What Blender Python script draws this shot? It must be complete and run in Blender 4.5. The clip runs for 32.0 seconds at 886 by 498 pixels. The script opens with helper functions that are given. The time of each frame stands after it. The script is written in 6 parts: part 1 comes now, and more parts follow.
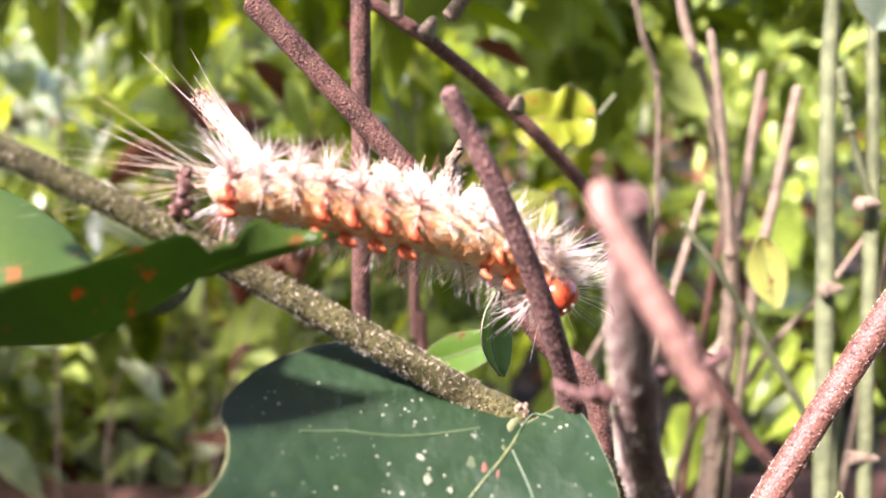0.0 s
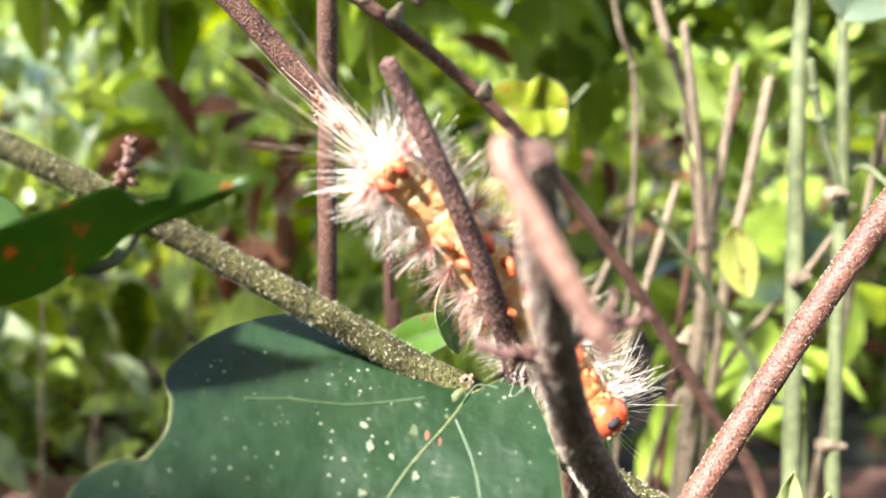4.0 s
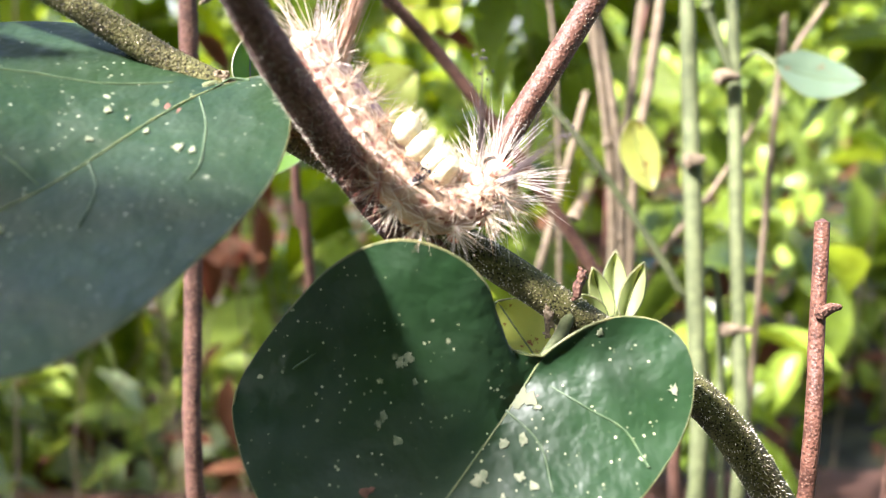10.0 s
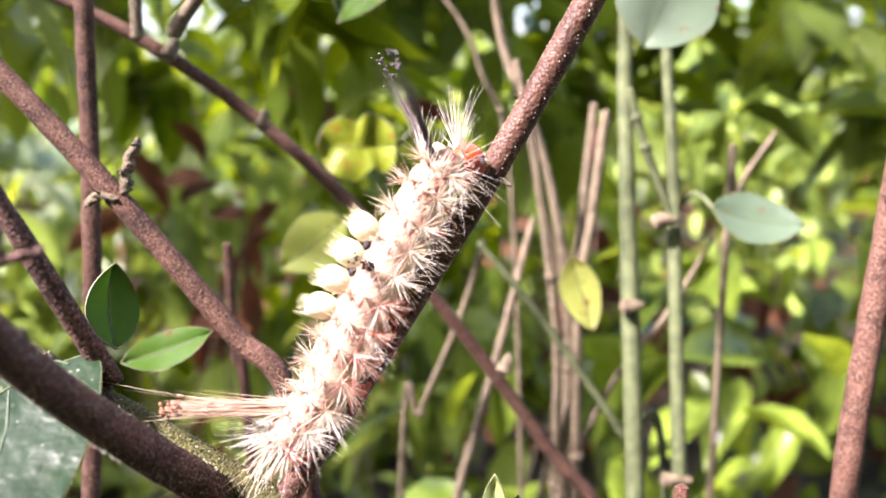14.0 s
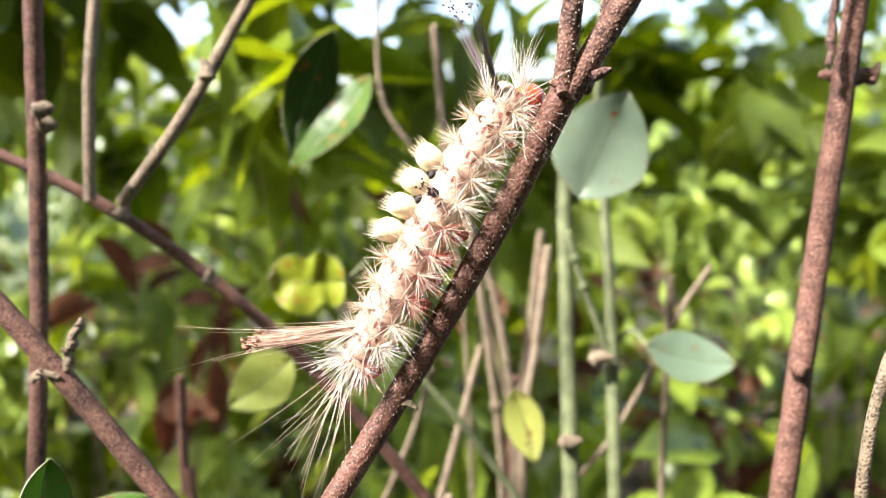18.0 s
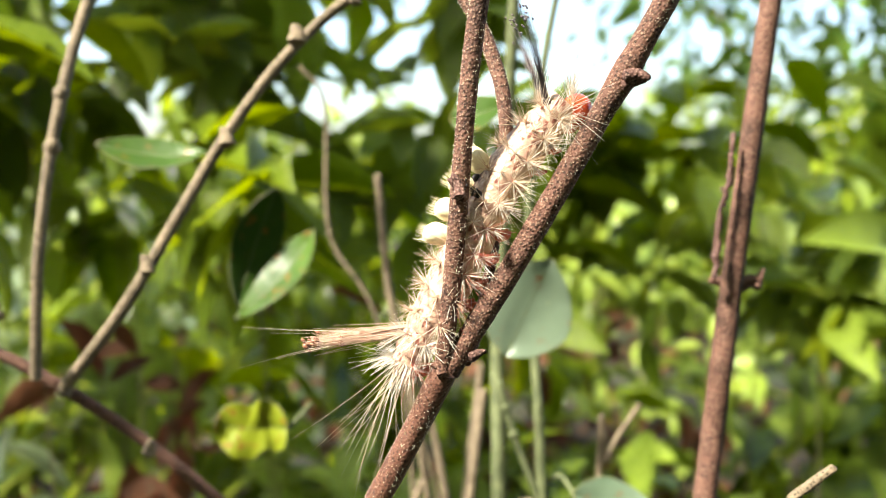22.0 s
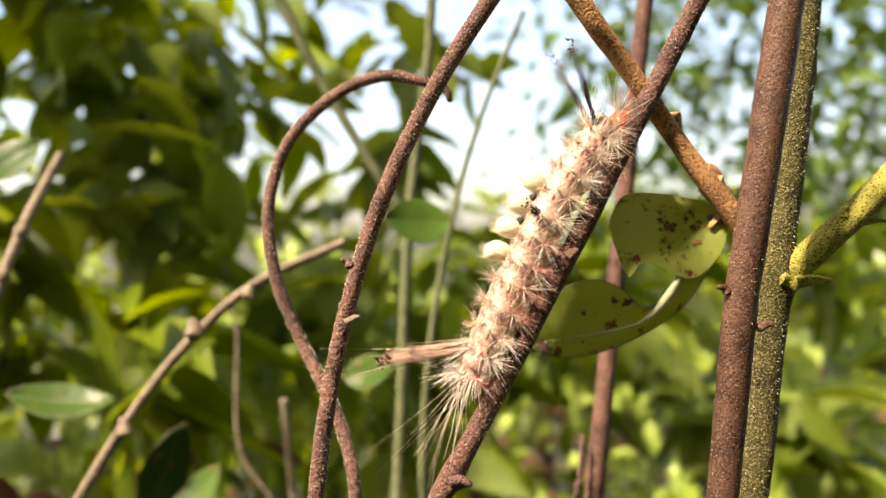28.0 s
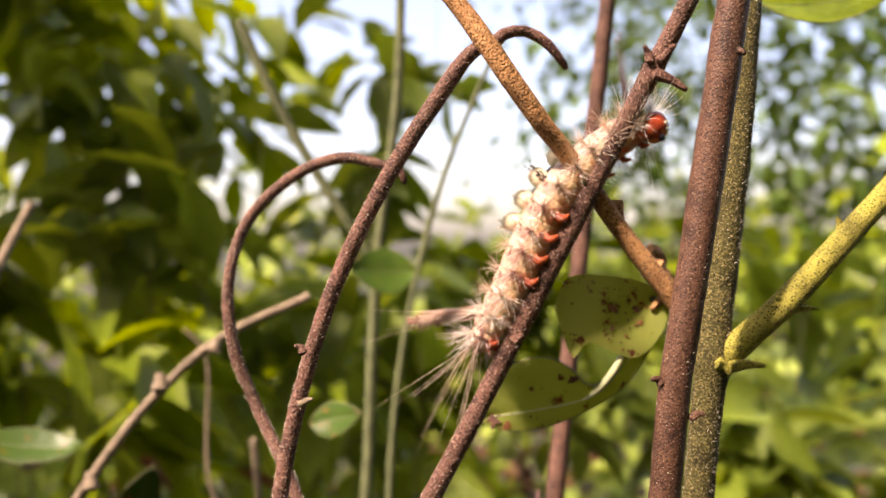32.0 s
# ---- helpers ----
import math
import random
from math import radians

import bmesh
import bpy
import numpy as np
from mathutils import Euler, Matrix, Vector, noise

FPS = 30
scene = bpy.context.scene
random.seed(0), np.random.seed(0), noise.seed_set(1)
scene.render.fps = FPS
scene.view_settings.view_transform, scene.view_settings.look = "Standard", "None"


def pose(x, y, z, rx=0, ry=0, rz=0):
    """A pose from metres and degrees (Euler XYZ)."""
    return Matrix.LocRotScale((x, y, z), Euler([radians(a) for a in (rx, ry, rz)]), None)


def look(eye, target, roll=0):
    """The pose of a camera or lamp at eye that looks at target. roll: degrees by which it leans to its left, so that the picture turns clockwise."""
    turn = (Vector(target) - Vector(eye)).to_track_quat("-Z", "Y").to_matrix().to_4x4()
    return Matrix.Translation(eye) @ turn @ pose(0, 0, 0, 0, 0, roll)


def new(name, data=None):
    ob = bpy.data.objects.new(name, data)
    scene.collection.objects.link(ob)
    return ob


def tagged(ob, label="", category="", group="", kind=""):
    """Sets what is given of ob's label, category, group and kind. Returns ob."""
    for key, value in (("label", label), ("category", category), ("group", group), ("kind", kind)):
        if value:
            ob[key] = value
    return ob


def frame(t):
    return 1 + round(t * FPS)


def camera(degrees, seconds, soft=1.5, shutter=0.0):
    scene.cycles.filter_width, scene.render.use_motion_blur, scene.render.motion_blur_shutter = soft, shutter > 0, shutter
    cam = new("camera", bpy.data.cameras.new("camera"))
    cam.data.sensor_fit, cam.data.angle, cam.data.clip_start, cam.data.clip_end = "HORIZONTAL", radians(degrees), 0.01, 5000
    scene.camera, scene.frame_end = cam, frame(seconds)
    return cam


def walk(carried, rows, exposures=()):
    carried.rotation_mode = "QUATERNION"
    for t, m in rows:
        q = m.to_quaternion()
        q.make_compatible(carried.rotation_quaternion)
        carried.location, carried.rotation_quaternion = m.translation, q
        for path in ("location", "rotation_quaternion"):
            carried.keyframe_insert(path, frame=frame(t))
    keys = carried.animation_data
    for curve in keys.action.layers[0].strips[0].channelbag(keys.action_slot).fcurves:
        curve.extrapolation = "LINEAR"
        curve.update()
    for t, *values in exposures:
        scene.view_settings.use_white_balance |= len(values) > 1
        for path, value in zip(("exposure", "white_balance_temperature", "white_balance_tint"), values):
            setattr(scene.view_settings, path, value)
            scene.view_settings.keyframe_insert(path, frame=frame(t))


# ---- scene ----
# A caterpillar crawling through a shrub, seen from a hand's width away. Places below are in centimetres, turned into metres by CM.
CM = 0.01

# ---- camera ----
cam = camera(56.0, 32.0, soft=1.0)
cam.data.dof.use_dof = True
cam.data.dof.focus_distance = 7.9 * CM
cam.data.dof.aperture_fstop = 27.0
PATH = [
    (0, pose(0.00008, -0.06619, 0.02151, 72.14, -0.44, 0.73)),
    (0.5, pose(-0.00004, -0.06717, 0.02164, 72.07, -0.38, 0.53)),
    (1, pose(0.00024, -0.06695, 0.02128, 71.93, -0.51, 0.39)),
    (1.5, pose(0.00056, -0.06668, 0.02102, 71.36, -0.31, 0.37)),
    (2, pose(0.00107, -0.06718, 0.02097, 71.47, -0.40, 0.25)),
    (2.5, pose(0.00214, -0.06743, 0.02079, 71.73, -0.59, 0.34)),
    (3, pose(0.00265, -0.06750, 0.02038, 71.75, -0.58, 0.37)),
    (3.5, pose(0.00345, -0.06769, 0.01997, 71.93, -0.77, 0.42)),
    (5.5, pose(0.00510, -0.06783, 0.01975, 72.21, -0.87, 0.42)),
    (6, pose(0.00728, -0.06905, 0.01754, 72.20, -0.76, -0.39)),
    (6.5, pose(0.01092, -0.07269, 0.01479, 73.31, -0.48, -0.74)),
    (7, pose(0.01560, -0.07201, 0.00744, 73.49, 0.08, -2.39)),
    (7.5, pose(0.01998, -0.07276, 0.00492, 73.62, 0.20, -0.99)),
    (8, pose(0.02181, -0.07330, 0.00314, 73.93, 0.78, -0.00)),
    (8.5, pose(0.02512, -0.07403, -0.00022, 74.35, 0.93, 0.49)),
    (9, pose(0.02504, -0.07549, -0.00355, 74.59, 0.92, 0.54)),
    (9.5, pose(0.02403, -0.07832, -0.00770, 75.63, 0.55, 1.18)),
    (10, pose(0.02626, -0.07821, -0.00809, 75.87, 0.95, 1.48)),
    (10.5, pose(0.02680, -0.07782, -0.00656, 76.32, 1.02, 1.45)),
    (11, pose(0.03008, -0.07740, -0.00530, 77.27, 1.10, 1.57)),
    (11.5, pose(0.03143, -0.07596, -0.00203, 77.24, 1.27, 1.88)),
    (12, pose(0.03478, -0.07335, -0.00034, 77.45, 1.43, 2.19)),
    (12.5, pose(0.03143, -0.07024, 0.00246, 77.07, 1.17, 1.89)),
    (13, pose(0.03526, -0.06990, 0.00546, 77.49, 0.96, 2.23)),
    (13.5, pose(0.04030, -0.07045, 0.00917, 77.76, 1.15, 2.95)),
    (15.5, pose(0.04427, -0.06967, 0.01493, 77.66, 1.39, 2.78)),
    (16, pose(0.04510, -0.06990, 0.01674, 78.47, 1.07, 2.07)),
    (16.5, pose(0.04620, -0.07057, 0.01972, 79.45, 0.72, 1.78)),
    (17, pose(0.04732, -0.07122, 0.02218, 80.24, 0.66, 1.64)),
    (17.5, pose(0.04829, -0.07223, 0.02481, 81.16, 0.50, 1.46)),
    (18, pose(0.04934, -0.07292, 0.02780, 81.42, 0.69, 1.72)),
    (18.5, pose(0.05077, -0.07377, 0.03114, 81.78, 1.07, 2.10)),
    (19, pose(0.05170, -0.07419, 0.03320, 82.31, 0.92, 1.77)),
    (19.5, pose(0.05262, -0.07487, 0.03637, 82.72, 1.00, 1.73)),
    (20, pose(0.05308, -0.07532, 0.03812, 82.42, 0.98, 1.61)),
    (20.5, pose(0.05440, -0.07609, 0.04088, 82.64, 0.92, 1.72)),
    (21, pose(0.05593, -0.07682, 0.04404, 83.24, 0.92, 1.64)),
    (21.5, pose(0.05700, -0.07742, 0.04583, 83.41, 0.64, 1.32)),
    (22, pose(0.05824, -0.07875, 0.05015, 84.30, 0.34, 0.42)),
    (22.5, pose(0.05948, -0.08038, 0.05537, 85.25, 0.30, -0.19)),
    (23, pose(0.06051, -0.08119, 0.05789, 85.53, 0.44, -0.22)),
    (23.5, pose(0.06150, -0.08149, 0.05949, 85.33, 0.41, -0.35)),
    (24, pose(0.06179, -0.08245, 0.06256, 86.00, 0.31, -0.98)),
    (24.5, pose(0.06274, -0.08295, 0.06405, 86.61, 0.15, -1.33)),
    (25, pose(0.06344, -0.08375, 0.06676, 87.17, 0.11, -2.02)),
    (25.5, pose(0.06458, -0.08465, 0.06853, 87.84, -0.16, -2.10)),
    (26, pose(0.06678, -0.08532, 0.07166, 88.34, -0.08, -2.28)),
    (26.5, pose(0.06774, -0.08673, 0.07555, 88.55, 0.24, -2.27)),
    (28.5, pose(0.06967, -0.09115, 0.08664, 90.18, 0.42, -3.47)),
    (29, pose(0.07065, -0.09239, 0.08945, 90.46, 0.39, -3.63)),
    (29.5, pose(0.07112, -0.09296, 0.09086, 90.63, 0.52, -3.89)),
    (30, pose(0.07124, -0.09354, 0.09184, 90.61, 0.66, -3.73)),
    (30.5, pose(0.07004, -0.09358, 0.09226, 90.87, 0.53, -4.34)),
    (31, pose(0.07065, -0.09375, 0.09249, 91.21, 0.31, -4.55)),
    (31.5, pose(0.07162, -0.09402, 0.09319, 91.05, 0.31, -4.51)),
    (32, pose(0.07243, -0.09387, 0.09272, 90.14, 0.26, -4.34)),
]
walk(cam, PATH, exposures=[(0, 2.87, 6000, 36), (3, 2.9, 5950, 18), (7, 2.92, 5900, 8), (11, 3.05, 5900, 21), (13, 2.8, 6000, 26), (17, 2.6, 6100, 18), (22, 2.35, 6700, 4), (26, 2.12, 7700, 8), (32, 1.88, 7700, 30)])

# ---- light ----
SUN_UP, SUN_AROUND = 50.0, -124.0    # degrees above the horizon; degrees to the left of +y
world = bpy.data.worlds.new("sky")
scene.world = world
world.use_nodes = True
sky_node = world.node_tree.nodes.new("ShaderNodeTexSky")
sky_node.sky_type = "NISHITA"
sky_node.sun_disc = False
sky_node.sun_elevation = radians(SUN_UP)
sky_node.sun_rotation = radians(SUN_AROUND)
sky_node.dust_density = 3.0
world.node_tree.links.new(sky_node.outputs[0], world.node_tree.nodes["Background"].inputs[0])
world.node_tree.nodes["Background"].inputs[1].default_value = 0.12
sun = new("sun", bpy.data.lights.new("sun", "SUN"))
sun.data.energy, sun.data.angle, sun.data.color = 5.0, radians(4.0), (1.0, 0.93, 0.82)
sun_way = Vector((math.sin(radians(SUN_AROUND)) * math.cos(radians(SUN_UP)), math.cos(radians(SUN_AROUND)) * math.cos(radians(SUN_UP)), math.sin(radians(SUN_UP))))
sun.matrix_world = look(sun_way, (0, 0, 0))

# ---- materials ----
def material(name):
    m = bpy.data.materials.new(name)
    m.use_nodes = True
    return m, m.node_tree.nodes, m.node_tree.links, m.node_tree.nodes["Principled BSDF"]


def tex(nodes, links, kind, scale, coords, **inputs):
    n = nodes.new(kind)
    links.new(coords, n.inputs["Vector"])
    n.inputs["Scale"].default_value = scale
    for k, v in inputs.items():
        n.inputs[k].default_value = v
    return n


def ramp(nodes, links, fac, stops):
    n = nodes.new("ShaderNodeValToRGB")
    links.new(fac, n.inputs[0])
    while len(n.color_ramp.elements) < len(stops):
        n.color_ramp.elements.new(0.5)
    for e, (at, c) in zip(n.color_ramp.elements, stops):
        e.position, e.color = at, (*c, 1) if len(c) == 3 else c
    return n


def mix(nodes, links, fac, a, b, mode="MIX"):
    n = nodes.new("ShaderNodeMix")
    n.data_type, n.blend_type = "RGBA", mode
    for socket, v in ((n.inputs[0], fac), (n.inputs[6], a), (n.inputs[7], b)):
        if isinstance(v, (tuple, list)):
            socket.default_value = (*v, 1)
        elif isinstance(v, (int, float)):
            socket.default_value = v
        else:
            links.new(v, socket)
    return n.outputs[2]


def coords_of(nodes, which="Object"):
    return nodes.new("ShaderNodeTexCoord").outputs[which]


def bump(nodes, links, bsdf, height, strength, distance):
    b = nodes.new("ShaderNodeBump")
    b.inputs["Strength"].default_value, b.inputs["Distance"].default_value = strength, distance
    links.new(height, b.inputs["Height"])
    links.new(b.outputs[0], bsdf.inputs["Normal"])


def bark(name, dark, mid, pale, grain=3300, rough=0.75, pores=0.5, relief=0.00016, pits=0.75):
    """Bark with lengthwise tone, fine pale corky granules, dark pits and fine relief."""
    m, nodes, links, bsdf = material(name)
    c = coords_of(nodes)
    broad = tex(nodes, links, "ShaderNodeTexNoise", 320, c, Detail=5.0)
    fine = tex(nodes, links, "ShaderNodeTexNoise", grain * 0.45, c, Detail=4.0, Roughness=0.7)
    wobble = tex(nodes, links, "ShaderNodeTexNoise", grain * 0.8, c, Detail=2.0)
    cells = tex(nodes, links, "ShaderNodeTexVoronoi", grain, mix(nodes, links, 0.00012, c, wobble.outputs["Color"], "ADD"))
    base = ramp(nodes, links, broad.outputs["Fac"], [(0.3, dark), (0.5, mid), (0.72, tuple(min(1, v * 1.3) for v in mid))])
    hollow = tex(nodes, links, "ShaderNodeTexVoronoi", grain * 0.75, c)
    pit = ramp(nodes, links, hollow.outputs["Distance"], [(0.28, (pits, pits, pits)), (0.42, (0, 0, 0))])
    skin_tone = mix(nodes, links, pit.outputs[0], base.outputs[0], tuple(v * 0.3 for v in dark))
    dots = ramp(nodes, links, cells.outputs["Distance"], [(0.22, (1, 1, 1)), (0.52, (0, 0, 0))])
    patch = ramp(nodes, links, fine.outputs["Fac"], [(0.36, (0, 0, 0)), (0.62, (pores, pores, pores))])
    both = mix(nodes, links, 1.0, dots.outputs[0], patch.outputs[0], "MULTIPLY")
    links.new(mix(nodes, links, both, skin_tone, pale), bsdf.inputs["Base Color"])
    bsdf.inputs["Roughness"].default_value = rough
    bsdf.inputs["Specular IOR Level"].default_value = 0.25
    grains = nodes.new("ShaderNodeMath")
    grains.operation = "MULTIPLY_ADD"
    links.new(cells.outputs["Distance"], grains.inputs[0])
    grains.inputs[1].default_value = -0.7
    links.new(fine.outputs["Fac"], grains.inputs[2])
    bump(nodes, links, bsdf, grains.outputs[0], 1.0, relief)
    return m


def leafy(name, deep, light, under=0.25, rough=0.38, specks=0.0, speck_colour=(0.3, 0.33, 0.16), rot=0.0, rot_colour=(0.16, 0.06, 0.02), shine=0.5, relief=0.35):
    """A leaf blade: mottled green that lets light through, with pale specks and brown rot where the leaf has them."""
    m, nodes, links, bsdf = material(name)
    c = coords_of(nodes)
    info = nodes.new("ShaderNodeObjectInfo")
    geo = nodes.new("ShaderNodeNewGeometry")
    broad = tex(nodes, links, "ShaderNodeTexNoise", 60, c, Detail=4.0)
    fine = tex(nodes, links, "ShaderNodeTexNoise", 900, c, Detail=3.0)
    add = nodes.new("ShaderNodeMath")
    add.operation = "MULTIPLY_ADD"
    both = nodes.new("ShaderNodeMath")
    links.new(geo.outputs["Random Per Island"], both.inputs[0])
    links.new(info.outputs["Random"], both.inputs[1])
    wrap = nodes.new("ShaderNodeMath")
    wrap.operation = "FRACT"
    links.new(both.outputs[0], wrap.inputs[0])
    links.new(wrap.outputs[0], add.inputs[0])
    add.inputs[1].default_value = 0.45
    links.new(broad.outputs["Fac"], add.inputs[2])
    # bush ramps, near-black to bright, put leaf shade and sunlight into colour
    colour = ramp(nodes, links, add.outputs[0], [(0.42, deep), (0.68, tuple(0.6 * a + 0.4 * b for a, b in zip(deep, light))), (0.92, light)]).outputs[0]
    colour = mix(nodes, links, 0.25, colour, mix(nodes, links, fine.outputs["Fac"], deep, light))
    if specks:
        warp = tex(nodes, links, "ShaderNodeTexNoise", 1900, c, Detail=4.0)
        for size, edge, low, much in ((400, 0.26, 0.5, specks), (1300, 0.31, 0.47, specks * 0.85)):
            cells = tex(nodes, links, "ShaderNodeTexVoronoi", size, c, Randomness=1.0)
            where = tex(nodes, links, "ShaderNodeTexNoise", size * 0.3, c, Detail=2.0)
            s = nodes.new("ShaderNodeMath")
            s.operation = "MULTIPLY_ADD"
            links.new(warp.outputs["Fac"], s.inputs[0])
            s.inputs[1].default_value = 0.42
            links.new(cells.outputs["Distance"], s.inputs[2])
            d = ramp(nodes, links, s.outputs[0], [(edge, (1, 1, 1)), (edge + 0.07, (0, 0, 0))])
            w = ramp(nodes, links, where.outputs["Fac"], [(low, (0, 0, 0)), (low + 0.12, (much, much, much))])
            colour = mix(nodes, links, mix(nodes, links, 1.0, d.outputs[0], w.outputs[0], "MULTIPLY"), colour, speck_colour)
    if rot:
        r = tex(nodes, links, "ShaderNodeTexNoise", 420, c, Detail=5.0, Roughness=0.7)
        f = ramp(nodes, links, r.outputs["Fac"], [(0.62 - 0.12 * rot, (0, 0, 0)), (0.68 - 0.12 * rot, (1, 1, 1))])
        colour = mix(nodes, links, f.outputs[0], colour, rot_colour)
    links.new(colour, bsdf.inputs["Base Color"])
    patchy = nodes.new("ShaderNodeMapRange")
    links.new(tex(nodes, links, "ShaderNodeTexNoise", 190, c, Detail=5.0).outputs["Fac"], patchy.inputs[0])
    patchy.inputs[1].default_value, patchy.inputs[2].default_value = 0.3, 0.7
    patchy.inputs[3].default_value, patchy.inputs[4].default_value = rough * 0.72, rough * 1.35
    links.new(patchy.outputs[0], bsdf.inputs["Roughness"])
    bsdf.inputs["Specular IOR Level"].default_value = shine
    bump(nodes, links, bsdf, tex(nodes, links, "ShaderNodeTexNoise", 140, c, Detail=4.0).outputs["Fac"], relief, 0.0012)
    through_leaf = nodes.new("ShaderNodeBsdfTranslucent")
    bright = nodes.new("ShaderNodeHueSaturation")
    bright.inputs["Hue"].default_value, bright.inputs["Saturation"].default_value, bright.inputs["Value"].default_value = 0.475, 1.1, 1.9
    links.new(colour, bright.inputs["Color"])
    links.new(bright.outputs[0], through_leaf.inputs["Color"])
    blend = nodes.new("ShaderNodeMixShader")
    blend.inputs[0].default_value = under
    links.new(bsdf.outputs[0], blend.inputs[1])
    links.new(through_leaf.outputs[0], blend.inputs[2])
    links.new(blend.outputs[0], nodes["Material Output"].inputs["Surface"])
    return m


def plain(name, a, b, scale=900, rough=0.5, relief=0.3, under=0.0, shine=0.5):
    m, nodes, links, bsdf = material(name)
    c = coords_of(nodes)
    n = tex(nodes, links, "ShaderNodeTexNoise", scale, c, Detail=4.0)
    links.new(ramp(nodes, links, n.outputs["Fac"], [(0.35, a), (0.65, b)]).outputs[0], bsdf.inputs["Base Color"])
    bsdf.inputs["Roughness"].default_value = rough
    bsdf.inputs["Specular IOR Level"].default_value = shine
    bump(nodes, links, bsdf, n.outputs["Fac"], relief, 0.0002)
    if under:
        t = nodes.new("ShaderNodeBsdfTranslucent")
        t.inputs["Color"].default_value = (*b, 1)
        blend = nodes.new("ShaderNodeMixShader")
        blend.inputs[0].default_value = under
        links.new(bsdf.outputs[0], blend.inputs[1])
        links.new(t.outputs[0], blend.inputs[2])
        links.new(blend.outputs[0], nodes["Material Output"].inputs["Surface"])
    return m


BARK_BROWN = bark("reddish_bark", (0.032, 0.013, 0.009), (0.1, 0.047, 0.033), (0.35, 0.22, 0.16), pores=0.6)
BARK_SMOOTH = bark("smooth_reddish_bark", (0.038, 0.016, 0.011), (0.1, 0.045, 0.031), (0.28, 0.165, 0.12), rough=0.48, pores=0.4, relief=0.0001, pits=0.6)
BARK_STEM = bark("red_brown_stem_bark", (0.036, 0.016, 0.01), (0.09, 0.043, 0.026), (0.27, 0.155, 0.095), grain=3600, rough=0.6, pores=0.5, relief=0.00008, pits=0.6)
BARK_DARK = bark("dark_bark", (0.03, 0.014, 0.012), (0.085, 0.042, 0.034), (0.3, 0.19, 0.16), pores=0.7)
BARK_BROKEN = bark("red_brown_bark", (0.04, 0.018, 0.014), (0.105, 0.05, 0.04), (0.33, 0.21, 0.17), grain=3800, pores=0.7)
BARK_GREEN = bark("greenish_bark", (0.028, 0.022, 0.008), (0.075, 0.072, 0.022), (0.22, 0.19, 0.08), grain=4400, pores=0.6, pits=0.9)
BARK_GOLD = bark("golden_green_bark", (0.024, 0.021, 0.006), (0.06, 0.054, 0.014), (0.36, 0.29, 0.11), grain=4400, pores=0.9, relief=0.0002)
BARK_ORANGE = bark("orange_bark", (0.2, 0.08, 0.03), (0.4, 0.2, 0.08), (0.5, 0.32, 0.16), grain=3600, pores=0.8)
BARK_TAN = bark("tan_bark", (0.08, 0.06, 0.038), (0.165, 0.125, 0.082), (0.28, 0.225, 0.16), grain=3000, relief=0.00015)
BARK_YELLOW = bark("yellowish_green_bark", (0.11, 0.1, 0.014), (0.26, 0.24, 0.04), (0.42, 0.35, 0.12), grain=4200, pores=0.6)
STEM_GREEN = bark("green_stem_skin", (0.05, 0.06, 0.026), (0.088, 0.1, 0.045), (0.15, 0.155, 0.09), grain=1800, pores=0.25, relief=0.0001, pits=0.2)
WOOD_TORN = bark("torn_wood", (0.12, 0.06, 0.045), (0.22, 0.12, 0.09), (0.3, 0.18, 0.14), grain=2600, pores=0.3)
LEAF_LOBED = leafy("green_lobed_leaf", (0.007, 0.022, 0.007), (0.02, 0.05, 0.017), under=0.1, rough=0.42, specks=0.9, shine=0.38, relief=0.9, speck_colour=(0.46, 0.46, 0.3))
LEAF_DARK = leafy("dark_green_leaf", (0.005, 0.016, 0.005), (0.027, 0.055, 0.021), under=0.08, rough=0.4, specks=0.5, shine=0.4, relief=0.9, speck_colour=(0.46, 0.48, 0.34))
LEAF_FOLD = leafy("green_leaf_with_rust", (0.04, 0.09, 0.014), (0.11, 0.18, 0.03), under=0.45, rot=0.3, rot_colour=(0.25, 0.12, 0.03))
LEAF_SICK = leafy("yellow_green_leaf_with_brown_spots", (0.2, 0.25, 0.045), (0.4, 0.42, 0.12), under=0.5, rough=0.42, rot=0.35, rot_colour=(0.13, 0.045, 0.015))
LEAF_FRESH = leafy("fresh_green_leaf", (0.04, 0.1, 0.012), (0.1, 0.19, 0.025), under=0.38, rough=0.5, rot=0.1, shine=0.15)
LEAF_YELLOW = leafy("yellow_green_dying_leaf", (0.1, 0.14, 0.008), (0.22, 0.26, 0.015), under=0.3, rot=0.35, rot_colour=(0.25, 0.1, 0.02))
LEAF_DULL = leafy("dull_bluish_leaf", (0.075, 0.115, 0.07), (0.15, 0.2, 0.135), under=0.3, rough=0.42, specks=0.4, rot=0.15)
# dark and bright ends stand for shaded gaps and sunlit leaves
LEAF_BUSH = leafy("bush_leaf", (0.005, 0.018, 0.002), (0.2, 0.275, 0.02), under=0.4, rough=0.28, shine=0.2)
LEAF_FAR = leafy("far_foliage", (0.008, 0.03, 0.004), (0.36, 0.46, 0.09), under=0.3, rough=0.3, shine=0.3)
# pale tones carry sky sheen in the leaf colour
LEAF_PALE = leafy("pale_far_foliage", (0.03, 0.07, 0.025), (0.44, 0.5, 0.29), under=0.3, rough=0.32)
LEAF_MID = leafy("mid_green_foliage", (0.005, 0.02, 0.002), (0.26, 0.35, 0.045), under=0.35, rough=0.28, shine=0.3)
LEAF_DRY = leafy("dry_brown_leaf", (0.03, 0.012, 0.006), (0.16, 0.07, 0.035), under=0.2, rough=0.7, shine=0.1)
